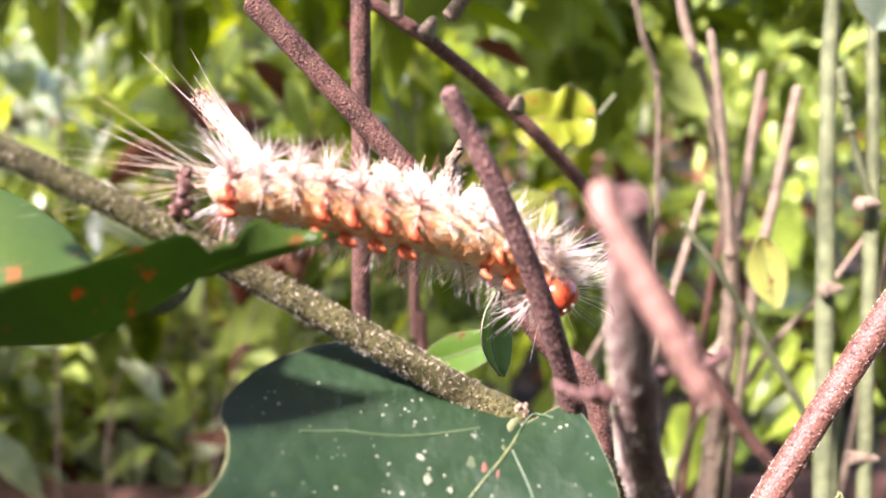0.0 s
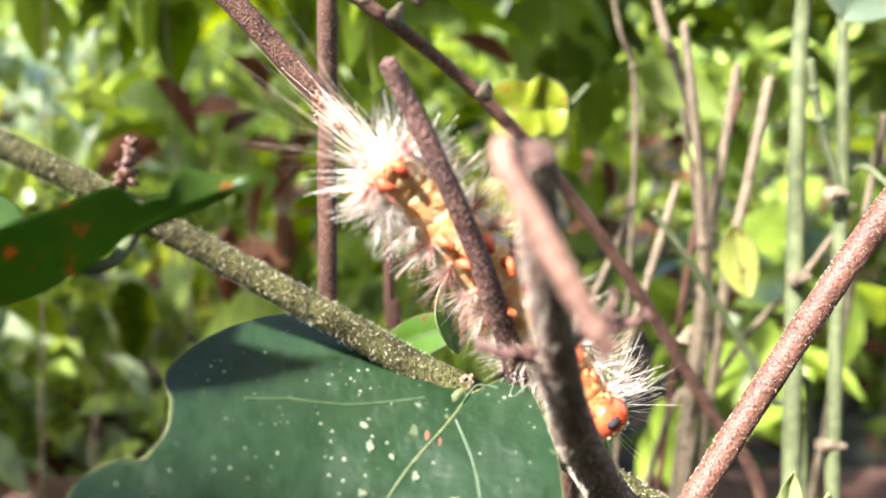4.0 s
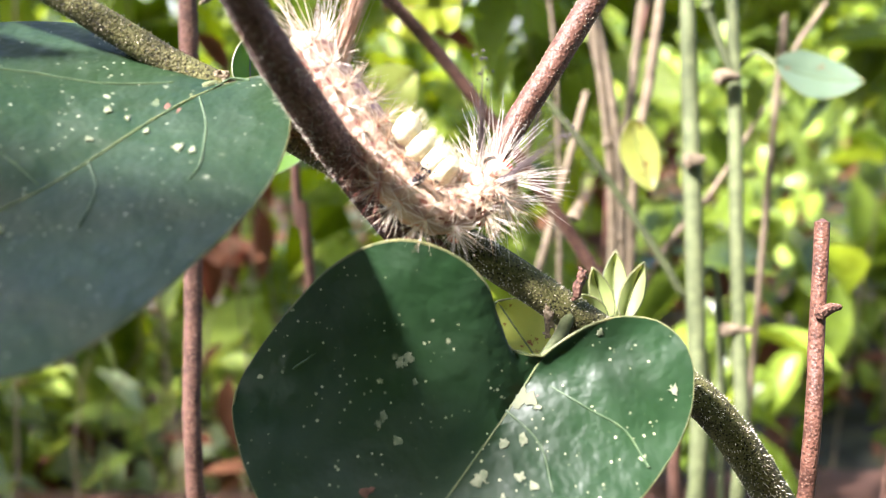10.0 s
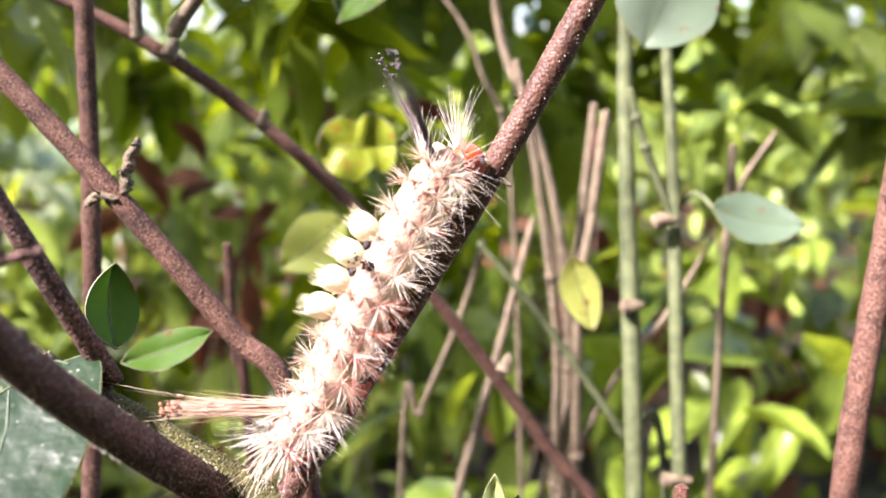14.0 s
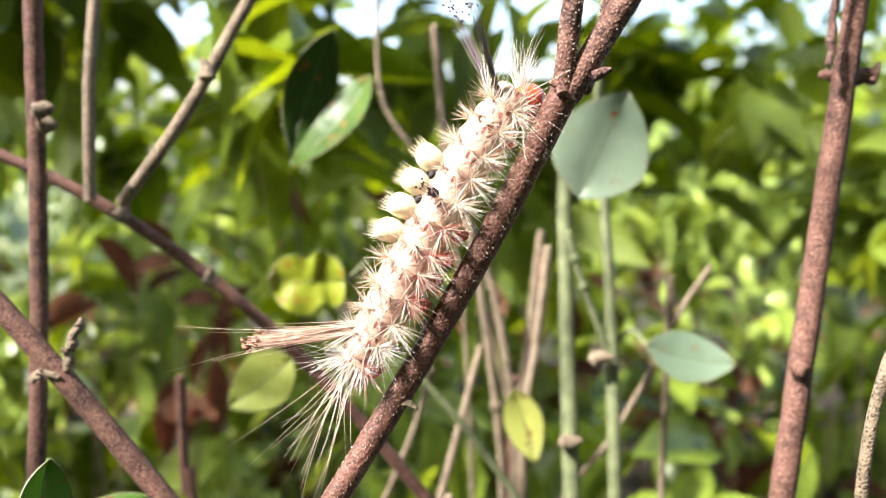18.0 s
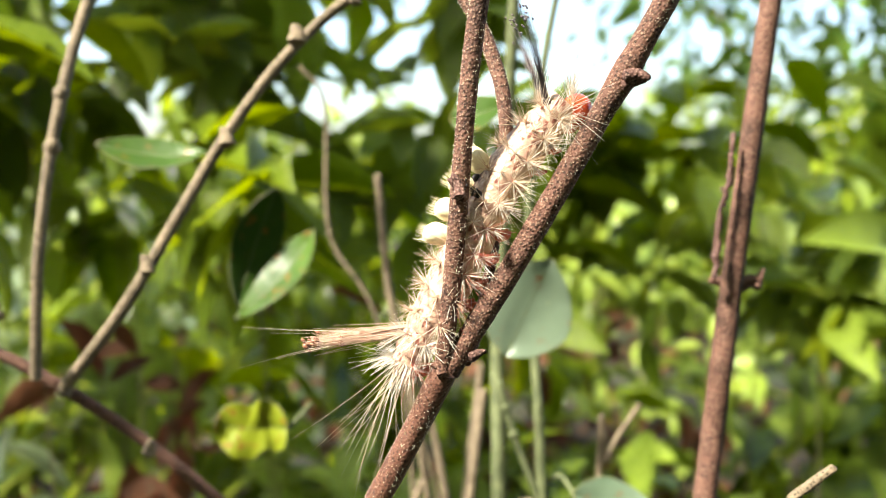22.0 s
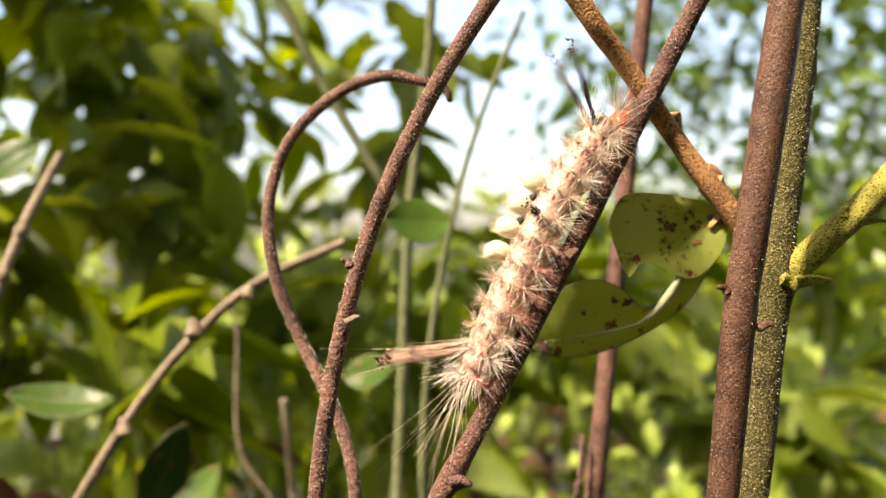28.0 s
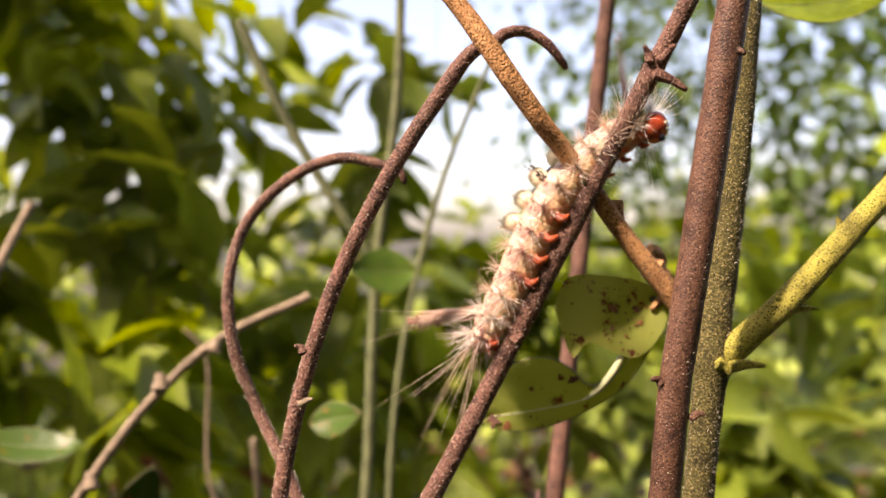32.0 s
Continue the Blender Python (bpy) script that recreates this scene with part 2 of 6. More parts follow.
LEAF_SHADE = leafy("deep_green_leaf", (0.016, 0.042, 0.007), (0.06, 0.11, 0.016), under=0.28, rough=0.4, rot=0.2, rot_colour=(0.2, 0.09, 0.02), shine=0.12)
LEAF_YOUNG = leafy("young_leaf", (0.2, 0.25, 0.08), (0.34, 0.38, 0.16), under=0.4)
DOWN = plain("pale_down", (0.5, 0.44, 0.34), (0.66, 0.6, 0.48), 400, 0.6, 0.0, 0.2)
MARGIN = plain("pale_leaf_margin", (0.07, 0.085, 0.03), (0.16, 0.15, 0.06), 600, 0.6)
VEIN = plain("pale_vein", (0.06, 0.085, 0.028), (0.12, 0.13, 0.045), 1200, 0.6)
VEIN_FINE = plain("green_vein", (0.028, 0.055, 0.02), (0.05, 0.082, 0.03), 1200, 0.6)

# ---- building ----
def smooth(me):
    me.polygons.foreach_set("use_smooth", [True] * len(me.polygons))
    return me


def part(name, bm, mat, parent, label=""):
    """One mesh object, from a bmesh or a mesh, under a thing or a part."""
    me = bm
    if isinstance(bm, bmesh.types.BMesh):
        me = bpy.data.meshes.new(name)
        bm.normal_update()
        bm.to_mesh(me)
        bm.free()
        smooth(me)
        me.set_sharp_from_angle(angle=radians(55))
    if mat and not me.materials:
        me.materials.append(mat)
    ob = new(name, me)
    ob.parent = parent
    return tagged(ob, label)


def thing(name, label, category, group="", at=(0, 0, 0), kind=""):
    ob = new(name)
    ob.empty_display_size = 0.005
    ob.location = Vector(at) * CM
    return tagged(ob, label, category, group, kind)


def curve_through(points, steps):
    """Rows of (place, radius) on a smooth curve through rows of x, y, z, radius."""
    p = [np.array(q, float) for q in points]
    p = [2 * p[0] - p[1]] + p + [2 * p[-1] - p[-2]]
    out = []
    for i in range(1, len(p) - 2):
        n = max(2, int(steps * np.linalg.norm(p[i + 1][:3] - p[i][:3])))
        for k in range(n):
            t = k / n
            a, b, c, d = p[i - 1], p[i], p[i + 1], p[i + 2]
            out.append(0.5 * (2 * b + (c - a) * t + (2 * a - 5 * b + 4 * c - d) * t * t + (3 * b - a - 3 * c + d) * t ** 3))
    out.append(p[-2])
    return out


def tube(points, origin=(0, 0, 0), steps=9, sides=12, rough=0.07, lumps=(), tip=True, seed=0):
    """A twig: a round tapered stem on a curve, uneven as bark is, with swellings at lumps (x, y, z, size)."""
    rows = curve_through(points, steps)
    bm = bmesh.new()
    o = np.array(origin, float)
    side, last = None, None
    for i, q in enumerate(rows):
        here, r = q[:3], max(q[3], 0.01)
        ahead = rows[min(i + 1, len(rows) - 1)][:3] - rows[max(i - 1, 0)][:3]
        ahead /= np.linalg.norm(ahead)
        if side is None:
            side = np.cross(ahead, (0.3, 0.9, 0.2))
        side = side - ahead * (side @ ahead)
        side /= np.linalg.norm(side)
        other = np.cross(ahead, side)
        for x, y, z, size in lumps:
            far = np.linalg.norm(here - (x, y, z)) / 0.22
            r += size * math.exp(-far * far)
        ring = []
        for k in range(sides):
            a = 2 * math.pi * k / sides
            way = side * math.cos(a) + other * math.sin(a)
            w = here * 2.2 + way * 0.6
            bumpy = noise.noise(Vector((w[0] + seed, w[1], w[2]))) + 0.6 * noise.noise(Vector((*(here * 7 + way * 2.5 + seed),)))
            ring.append(bm.verts.new(Vector((here + way * r * (1 + rough * bumpy) - o)) * CM))
        if last:
            for k in range(sides):
                bm.faces.new((last[k - 1], last[k], ring[k], ring[k - 1]))
        else:
            first = ring
        last = ring
    for ring, q in ((first, rows[0]), (last, rows[-1])):
        if tip:
            out = q[:3] - (rows[1] if ring is first else rows[-2])[:3]
            v = bm.verts.new(Vector(q[:3] + out / np.linalg.norm(out) * q[3] * 0.6 - o) * CM)
            for k in range(sides):
                bm.faces.new((ring[k - 1], ring[k], v))
    bmesh.ops.recalc_face_normals(bm, faces=bm.faces)
    return bm


def fuzz(points, count, long, mat, parent, seed, where=(0.0, 1.0)):
    """Short pale down standing off a stem, in one mesh."""
    rng = random.Random(seed)
    rows = curve_through(points, 12)
    verts, faces = [], []
    for _ in range(count):
        i = int((where[0] + (where[1] - where[0]) * rng.random()) * (len(rows) - 2))
        a, b = Vector(rows[i][:3]), Vector(rows[i + 1][:3])
        ahead = (b - a).normalized()
        out = ahead.cross(Vector((rng.gauss(0, 1), rng.gauss(0, 1), rng.gauss(0, 1)))).normalized()
        root = a + (b - a) * rng.random() + out * rows[i][3] * 0.95
        tip = root + (out + ahead * rng.gauss(0, 0.5)).normalized() * long * rng.uniform(0.4, 1.2)
        side = ahead * 0.004
        other = out.cross(ahead) * 0.004
        n = len(verts)
        verts += [(root + side) * CM, (root - side * 0.5 + other) * CM, (root - side * 0.5 - other) * CM, tip * CM]
        faces += [(n, n + 1, n + 3), (n + 1, n + 2, n + 3), (n + 2, n, n + 3)]
    me = bpy.data.meshes.new("down")
    me.from_pydata(verts, [], faces)
    me.materials.append(mat)
    ob = new("down", me)
    ob.parent = parent
    return tagged(ob, kind="stuff")


def twig(name, points, mat, label, category="twig", sides=12, steps=8, rough=0.07, lumps=(), parent=None, seed=0, group=""):
    if parent is None:
        holder = thing(name, label, category, group, at=points[0][:3])
        o = part("stem", tube(points, points[0][:3], steps, sides, rough, lumps, seed=seed), mat, holder)
        return holder
    return part(name, tube(points, (0, 0, 0), steps, sides, rough, lumps, seed=seed), mat, parent, label)


def blade(mid, left, right, n=26, m=7, cup=0.0, ruffle=0.02, thick=0.022, bites=(), ribs=(), seed=0, margins=None):
    """A leaf blade between a midrib and two edges, each a few points from base to tip: two skins with a rim.
    bites: (side, from, to, depth) eaten out of an edge."""
    def line(points):
        rows = np.array([q[:3] for q in curve_through([(*p, 0.1) for p in points], 14)])
        far = np.r_[0, np.cumsum(np.linalg.norm(np.diff(rows, axis=0), axis=1))]
        return np.stack([np.interp(np.linspace(0, far[-1], n + 1), far, rows[:, a]) for a in range(3)], 1)
    rib, sides = line(mid), (line(left), line(right))
    across = np.cross(rib[n] - rib[0], sides[1][n // 2] - sides[0][n // 2])
    across /= np.linalg.norm(across)
    if across[1] > 0:
        across = -across
    top, low = {}, {}
    bm = bmesh.new()
    for i in range(n + 1):
        for j in range(-m, m + 1):
            f = abs(j) / m
            side = 0 if j < 0 else 1
            reach = 1.0
            for which, start, end, deep in bites:
                if which == side and start <= i / n <= end:
                    k = (i / n - start) / (end - start)
                    reach -= deep * (1 - (2 * k - 1) ** 4) * (0.8 + 0.35 * noise.noise(Vector((i * 0.9, seed, 3))))
            p = rib[i] + (sides[side][i] - rib[i]) * f * reach
            wave = noise.noise(Vector((*(p * 0.8), ))) * 0.6 + noise.noise(Vector((*(p * 3 + seed), ))) * 0.25
            p = p + across * (cup * f * (1 - 0.45 * f) + ruffle * 6 * wave * f * 0.5)
            top[i, j] = bm.verts.new(Vector(p + across * thick / 2) * CM)
            low[i, j] = bm.verts.new(Vector(p - across * thick / 2) * CM)
    if margins is not None:
        for j in (-m, m):
            margins.append([(*((top[i, j].co + low[i, j].co) * 0.5 / CM), 0.012) for i in range(0, n + 1, 2)])
    for grid, order in ((top, 1), (low, -1)):
        for i in range(n):
            for j in range(-m, m):
                bm.faces.new((grid[i, j], grid[i + 1, j], grid[i + 1, j + 1], grid[i, j + 1])[::order])
    for i in range(n):
        for j in (-m, m):
            bm.faces.new((top[i, j], top[i + 1, j], low[i + 1, j], low[i, j]))
    for j in range(-m, m):
        for i in (0, n):
            bm.faces.new((top[i, j], top[i, j + 1], low[i, j + 1], low[i, j]))
    bmesh.ops.remove_doubles(bm, verts=bm.verts, dist=1e-6)
    bmesh.ops.recalc_face_normals(bm, faces=bm.faces)
    height = [(v.co.copy() / CM) for v in bm.verts]
    veins = []
    veins.append([(*(rib[i] + across * thick * 0.55), 0.012 * (1 - 0.7 * i / n)) for i in range(0, n + 1, 3)])
    skin_of = np.array([v for v in height])
    for line_at in ribs:
        rows = curve_through([(*p, 1.0) for p in line_at], 9)
        out = []
        for k, q in enumerate(rows):
            near = skin_of[np.argsort(((skin_of - q[:3]) ** 2).sum(1))[:6]] @ across
            out.append((*(q[:3] + across * (near.max() - q[:3] @ across + 0.002)), 0.005 * (1 - 0.6 * k / len(rows))))
        veins.append(out)
    return bm, veins


def leaf(name, label, mat, mid, left, right, stalk=(), parent=None, vein=True, vein_mat=None, **shape):
    """A leaf with its blade, veins and stalk; a thing of its own or a part of the shrub."""
    margins = []
    bm, veins = blade(mid, left, right, margins=margins, **shape)
    if parent is None:
        holder = thing(name, label, "leaf")
        body = part("blade", bm, mat, holder)
    else:
        holder = body = on_shrub(part(name, bm, mat, parent, label))
    if vein:
        for k, rows in enumerate(veins):
            part("midrib" if k == 0 else "side_vein", tube(rows, steps=3, sides=5, rough=0.0), (vein_mat or VEIN) if k == 0 else VEIN_FINE, body)
        for rows in margins:
            part("leaf_margin", tube(rows, steps=2, sides=5, rough=0.0), MARGIN, body, "thin pale leaf margin")
    if stalk:
        part("stalk", tube(stalk, steps=8, sides=8, rough=0.05), STEM_GREEN, body)
    return holder


def bud(points, size, mat, parent, name="bud", seed=0):
    """A withered bud: a crooked little core packed with knobbly scales."""
    rng = random.Random(seed)
    rows = curve_through([(*p, 1.0) for p in points], 14)
    rows = [(*(q[:3] + np.array([rng.uniform(-1, 1) for _ in range(3)]) * size * 0.25), size * rng.uniform(0.5, 0.9) * (1 - 0.4 * k / len(rows))) for k, q in enumerate(rows)]
    bm = tube(rows, steps=40, sides=9, rough=0.45, seed=seed)
    for k in range(26):
        q = rows[int(k / 26 * len(rows))]
        way = Vector((rng.gauss(0, 1), rng.gauss(0, 1), rng.gauss(0, 1))).normalized()
        at = Vector(q[:3]) + way * q[3] * rng.uniform(0.6, 1.1)
        turn = way.to_track_quat("Z", "Y").to_matrix().to_4x4()
        r = size * rng.uniform(0.25, 0.5)
        bmesh.ops.create_icosphere(bm, subdivisions=1, radius=1.0, matrix=Matrix.Translation(at * CM) @ turn @ Matrix.Diagonal((r * CM, r * CM * 0.7, r * CM * 1.5, 1)))
    return part(name, bm, mat, parent)


def spur(base, tip, r, mat, parent, name="spur"):
    """A short thorn or leaf scar on a twig."""
    b, t = np.array(base), np.array(tip)
    return part(name, tube([(*b, r), (*(b + (t - b) * 0.5 + 0.02), r * 0.75), (*t, r * 0.4)], steps=24, sides=7, rough=0.25), mat, parent)


# ---- ground and distance ----
def litter():
    """Brown leaf litter in scraps, with patches of low green weeds."""
    m, nodes, links, bsdf = material("leaf_litter")
    c = coords_of(nodes)
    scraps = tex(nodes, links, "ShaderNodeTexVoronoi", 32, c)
    grain = tex(nodes, links, "ShaderNodeTexNoise", 90, c, Detail=5.0)
    patches = tex(nodes, links, "ShaderNodeTexNoise", 1.6, c, Detail=6.0)
    brown = ramp(nodes, links, grain.outputs["Fac"], [(0.32, (0.01, 0.007, 0.004)), (0.52, (0.035, 0.024, 0.012)), (0.7, (0.075, 0.052, 0.028))]).outputs[0]
    green = ramp(nodes, links, grain.outputs["Fac"], [(0.34, (0.008, 0.016, 0.004)), (0.66, (0.04, 0.07, 0.014))]).outputs[0]
    cover = ramp(nodes, links, patches.outputs["Fac"], [(0.44, (0, 0, 0)), (0.56, (0.9, 0.9, 0.9))]).outputs[0]
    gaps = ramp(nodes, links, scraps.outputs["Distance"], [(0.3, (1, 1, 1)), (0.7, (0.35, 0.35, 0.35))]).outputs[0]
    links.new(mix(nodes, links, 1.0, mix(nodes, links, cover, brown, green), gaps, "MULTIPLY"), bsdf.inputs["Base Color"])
    bsdf.inputs["Roughness"].default_value = 0.9
    bump(nodes, links, bsdf, scraps.outputs["Distance"], 0.8, 0.006)
    return m


def ground():
    bm = bmesh.new()
    half, n = 60.0, 60
    grid = {}
    for i in range(n + 1):
        for j in range(n + 1):
            u, v = (2 * i / n - 1), (2 * j / n - 1)
            x, y = half * u * abs(u) ** 2.5, half * v * abs(v) ** 2.5
            z = -0.315 + 0.012 * noise.noise(Vector((x * 5, y * 5, 0)))
            grid[i, j] = bm.verts.new((x, y, z))
    for i in range(n):
        for j in range(n):
            bm.faces.new((grid[i, j], grid[i + 1, j], grid[i + 1, j + 1], grid[i, j + 1]))
    me = bpy.data.meshes.new("ground")
    bm.to_mesh(me)
    bm.free()
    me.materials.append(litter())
    tagged(new("ground", smooth(me)), "brown and green leaf litter on the ground under the shrubs", "ground", kind="structure")


ground()


def leaf_cloud(name, mat, parent, spots, size, rng, droop=0.5, slim=0.42):
    """Many small folded leaves in one mesh: spots are (x, y, z) in metres."""
    verts, faces = [], []
    for x, y, z in spots:
        s = size * rng.uniform(0.6, 1.25)
        turn = (Matrix.Rotation(rng.uniform(0, 6.283), 3, "Z") @ Matrix.Rotation(rng.gauss(droop, 0.5), 3, "Y") @ Matrix.Rotation(rng.gauss(0, 0.5), 3, "X"))
        at = Vector((x, y, z))
        first = len(verts)
        fold = rng.uniform(0.05, 0.2)
        bend = rng.uniform(0.05, 0.3)
        for u, w in ((0, 0.02), (0.22, 0.75), (0.5, 1.0), (0.78, 0.62), (1.0, 0.02)):
            for v in (-1, 0, 1):
                verts.append(at + turn @ Vector((u * s, v * w * slim * s * 0.5, abs(v) * w * fold * s - bend * u * u * s)))
        for i in range(4):
            for j in range(2):
                a = first + 3 * i + j
                faces.append((a, a + 1, a + 4, a + 3))
    me = bpy.data.meshes.new(name)
    me.from_pydata(verts, [], faces)
    me.materials.append(mat)
    ob = new(name, smooth(me))
    ob.parent = parent
    return ob


def leaf_pieces(mat, parent, back, spots, size, rng, droop=0.5, slim=0.42):
    """The same leaves, each an object of its own; alike ones share a mesh."""
    shapes = []
    for k in range(6):
        fold, bend = 0.05 + 0.03 * k, (0.1, 0.25, 0.15, 0.3, 0.05, 0.2)[k]
        verts = [(u, v * w * slim * 0.5, abs(v) * w * fold - bend * u * u) for u, w in ((0, 0.02), (0.22, 0.75), (0.5, 1.0), (0.78, 0.62), (1.0, 0.02)) for v in (-1, 0, 1)]
        me = bpy.data.meshes.new("leaf")
        me.from_pydata(verts, [], [(3 * i + j, 3 * i + j + 1, 3 * i + j + 4, 3 * i + j + 3) for i in range(4) for j in range(2)])
        me.materials.append(mat)
        shapes.append(smooth(me))
    for spot_at in spots:
        s = size * rng.uniform(0.6, 1.25)
        turn = Matrix.Rotation(rng.uniform(0, 6.283), 4, "Z") @ Matrix.Rotation(rng.gauss(droop, 0.5), 4, "Y") @ Matrix.Rotation(rng.gauss(0, 0.5), 4, "X")
        ob = new("leaf", shapes[rng.randrange(6)])
        ob.parent = parent
        ob.matrix_parent_inverse = back
        ob.matrix_basis = Matrix.Translation(spot_at) @ turn @ Matrix.Scale(s, 4)


def bush(name, label, at, wide, deep, low, high, leaves, size, mat, stems, seed, category="bush", group="", droop=0.5, clump=0.16, even=1.25, single=False):
    """A bush or tree: branching stems from the ground and a crown of leaves gathered in uneven clumps. In metres."""
    rng = random.Random(seed)
    holder = tagged(new(name), label, category, group)
    holder.location = (at[0], at[1], -0.315)
    back = Matrix.Translation(-holder.location)
    for k in range(stems):
        x, y = at[0] + rng.uniform(-0.35, 0.35) * wide, at[1] + rng.uniform(-0.3, 0.3) * deep
        top = low + (high - low) * rng.uniform(0.6, 0.98)
        pts = [(x * 100, y * 100, -31.5, 0.0035 * wide * 100), ((x + rng.gauss(0, 0.06) * wide) * 100, y * 100, (top * 0.3 - 20), 0.003 * wide * 100),
               ((x + rng.gauss(0, 0.15) * wide) * 100, (y + rng.gauss(0, 0.1) * deep) * 100, top * 100, 0.001 * wide * 100)]
        ob = part("stem", tube(pts, steps=0.3, sides=6), BARK_TAN, holder)
        ob.matrix_parent_inverse = back
    spots = []
    clumps = [(at[0] + rng.uniform(-0.5, 0.5) * wide, at[1] + rng.uniform(-0.5, 0.5) * deep, low + (high - low) * rng.random() ** even, rng.uniform(0.5, 1.3)) for _ in range(max(6, leaves // 30))]
    for _ in range(leaves):
        cx, cy, cz, r = rng.choice(clumps)
        g = clump * wide * r
        spots.append((cx + rng.gauss(0, g), cy + rng.gauss(0, g), max(-0.3, cz + rng.gauss(0, g * 0.7))))
    if single:
        leaf_pieces(mat, holder, back, spots, size, rng, droop)
        return holder
    ob = leaf_cloud("crown", mat, holder, spots, size, rng, droop)
    ob.matrix_parent_inverse = back
    tagged(ob, kind="stuff")
    return holder


for k in range(9):
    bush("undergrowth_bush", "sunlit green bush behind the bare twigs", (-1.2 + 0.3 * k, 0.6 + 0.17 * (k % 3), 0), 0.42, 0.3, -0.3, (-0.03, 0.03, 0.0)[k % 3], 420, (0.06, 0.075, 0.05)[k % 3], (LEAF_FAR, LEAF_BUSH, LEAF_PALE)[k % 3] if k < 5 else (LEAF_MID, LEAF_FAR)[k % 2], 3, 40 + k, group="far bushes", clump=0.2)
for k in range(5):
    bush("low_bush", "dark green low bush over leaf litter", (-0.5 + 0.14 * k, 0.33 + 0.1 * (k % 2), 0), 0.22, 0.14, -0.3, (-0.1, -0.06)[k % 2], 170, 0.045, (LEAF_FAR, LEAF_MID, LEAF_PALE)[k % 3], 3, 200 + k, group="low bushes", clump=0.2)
bush("dry_shrub", "dry brown-leaved shrub among green bushes", (-0.1, 0.3, 0), 0.16, 0.1, -0.2, 0.0, 26, 0.035, LEAF_DRY, 3, 260, "shrub", clump=0.18)
bush("dry_shrub", "dry brown-leaved shrub among green bushes", (0.16, 0.55, 0), 0.2, 0.1, -0.25, -0.08, 26, 0.04, LEAF_DRY, 3, 261, "shrub", clump=0.18)
for k in range(7):
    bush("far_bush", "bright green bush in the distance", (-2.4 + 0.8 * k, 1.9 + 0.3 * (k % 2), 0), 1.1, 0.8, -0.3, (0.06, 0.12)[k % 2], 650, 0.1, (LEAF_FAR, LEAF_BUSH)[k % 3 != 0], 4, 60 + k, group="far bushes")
# unseen bushes behind the camera, added to cut sky fill on the branch
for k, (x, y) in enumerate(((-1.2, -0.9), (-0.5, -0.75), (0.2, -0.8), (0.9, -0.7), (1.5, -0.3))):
    bush("tall_bush", "unseen dense bush added to block sky light", (x, y, 0), 0.8, 0.45, -0.3, 1.0, 1700, 0.1, LEAF_BUSH, 5, 150 + k, group="tall bushes", even=0.9)
bush("small_leaved_tree", "small-leaved tree against the bright sky", (1.5, 2.6, 0), 1.5, 1.0, -0.1, 1.1, 3600, 0.085, LEAF_SHADE, 4, 70, "tree", droop=0.3)
bush("small_leaved_tree", "small-leaved tree against the bright sky", (0.62, 1.5, 0), 0.5, 0.5, -0.2, 0.2, 420, 0.045, LEAF_MID, 4, 71, "tree", droop=0.3)
# darker and brighter leaf materials dealt out to stand for shade and sun
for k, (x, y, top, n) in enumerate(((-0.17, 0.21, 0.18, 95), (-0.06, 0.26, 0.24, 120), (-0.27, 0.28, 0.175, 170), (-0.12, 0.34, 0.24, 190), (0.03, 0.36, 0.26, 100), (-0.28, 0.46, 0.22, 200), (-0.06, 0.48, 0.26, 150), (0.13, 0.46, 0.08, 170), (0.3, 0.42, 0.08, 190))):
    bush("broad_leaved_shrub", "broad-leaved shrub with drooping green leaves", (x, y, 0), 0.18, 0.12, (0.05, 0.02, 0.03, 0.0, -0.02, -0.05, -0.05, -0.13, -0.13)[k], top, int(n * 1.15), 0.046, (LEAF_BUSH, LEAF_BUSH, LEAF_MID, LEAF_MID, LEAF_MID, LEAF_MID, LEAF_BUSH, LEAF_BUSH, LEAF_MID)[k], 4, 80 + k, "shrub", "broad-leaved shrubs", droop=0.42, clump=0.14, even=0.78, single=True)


CANOPY_SEED = 7


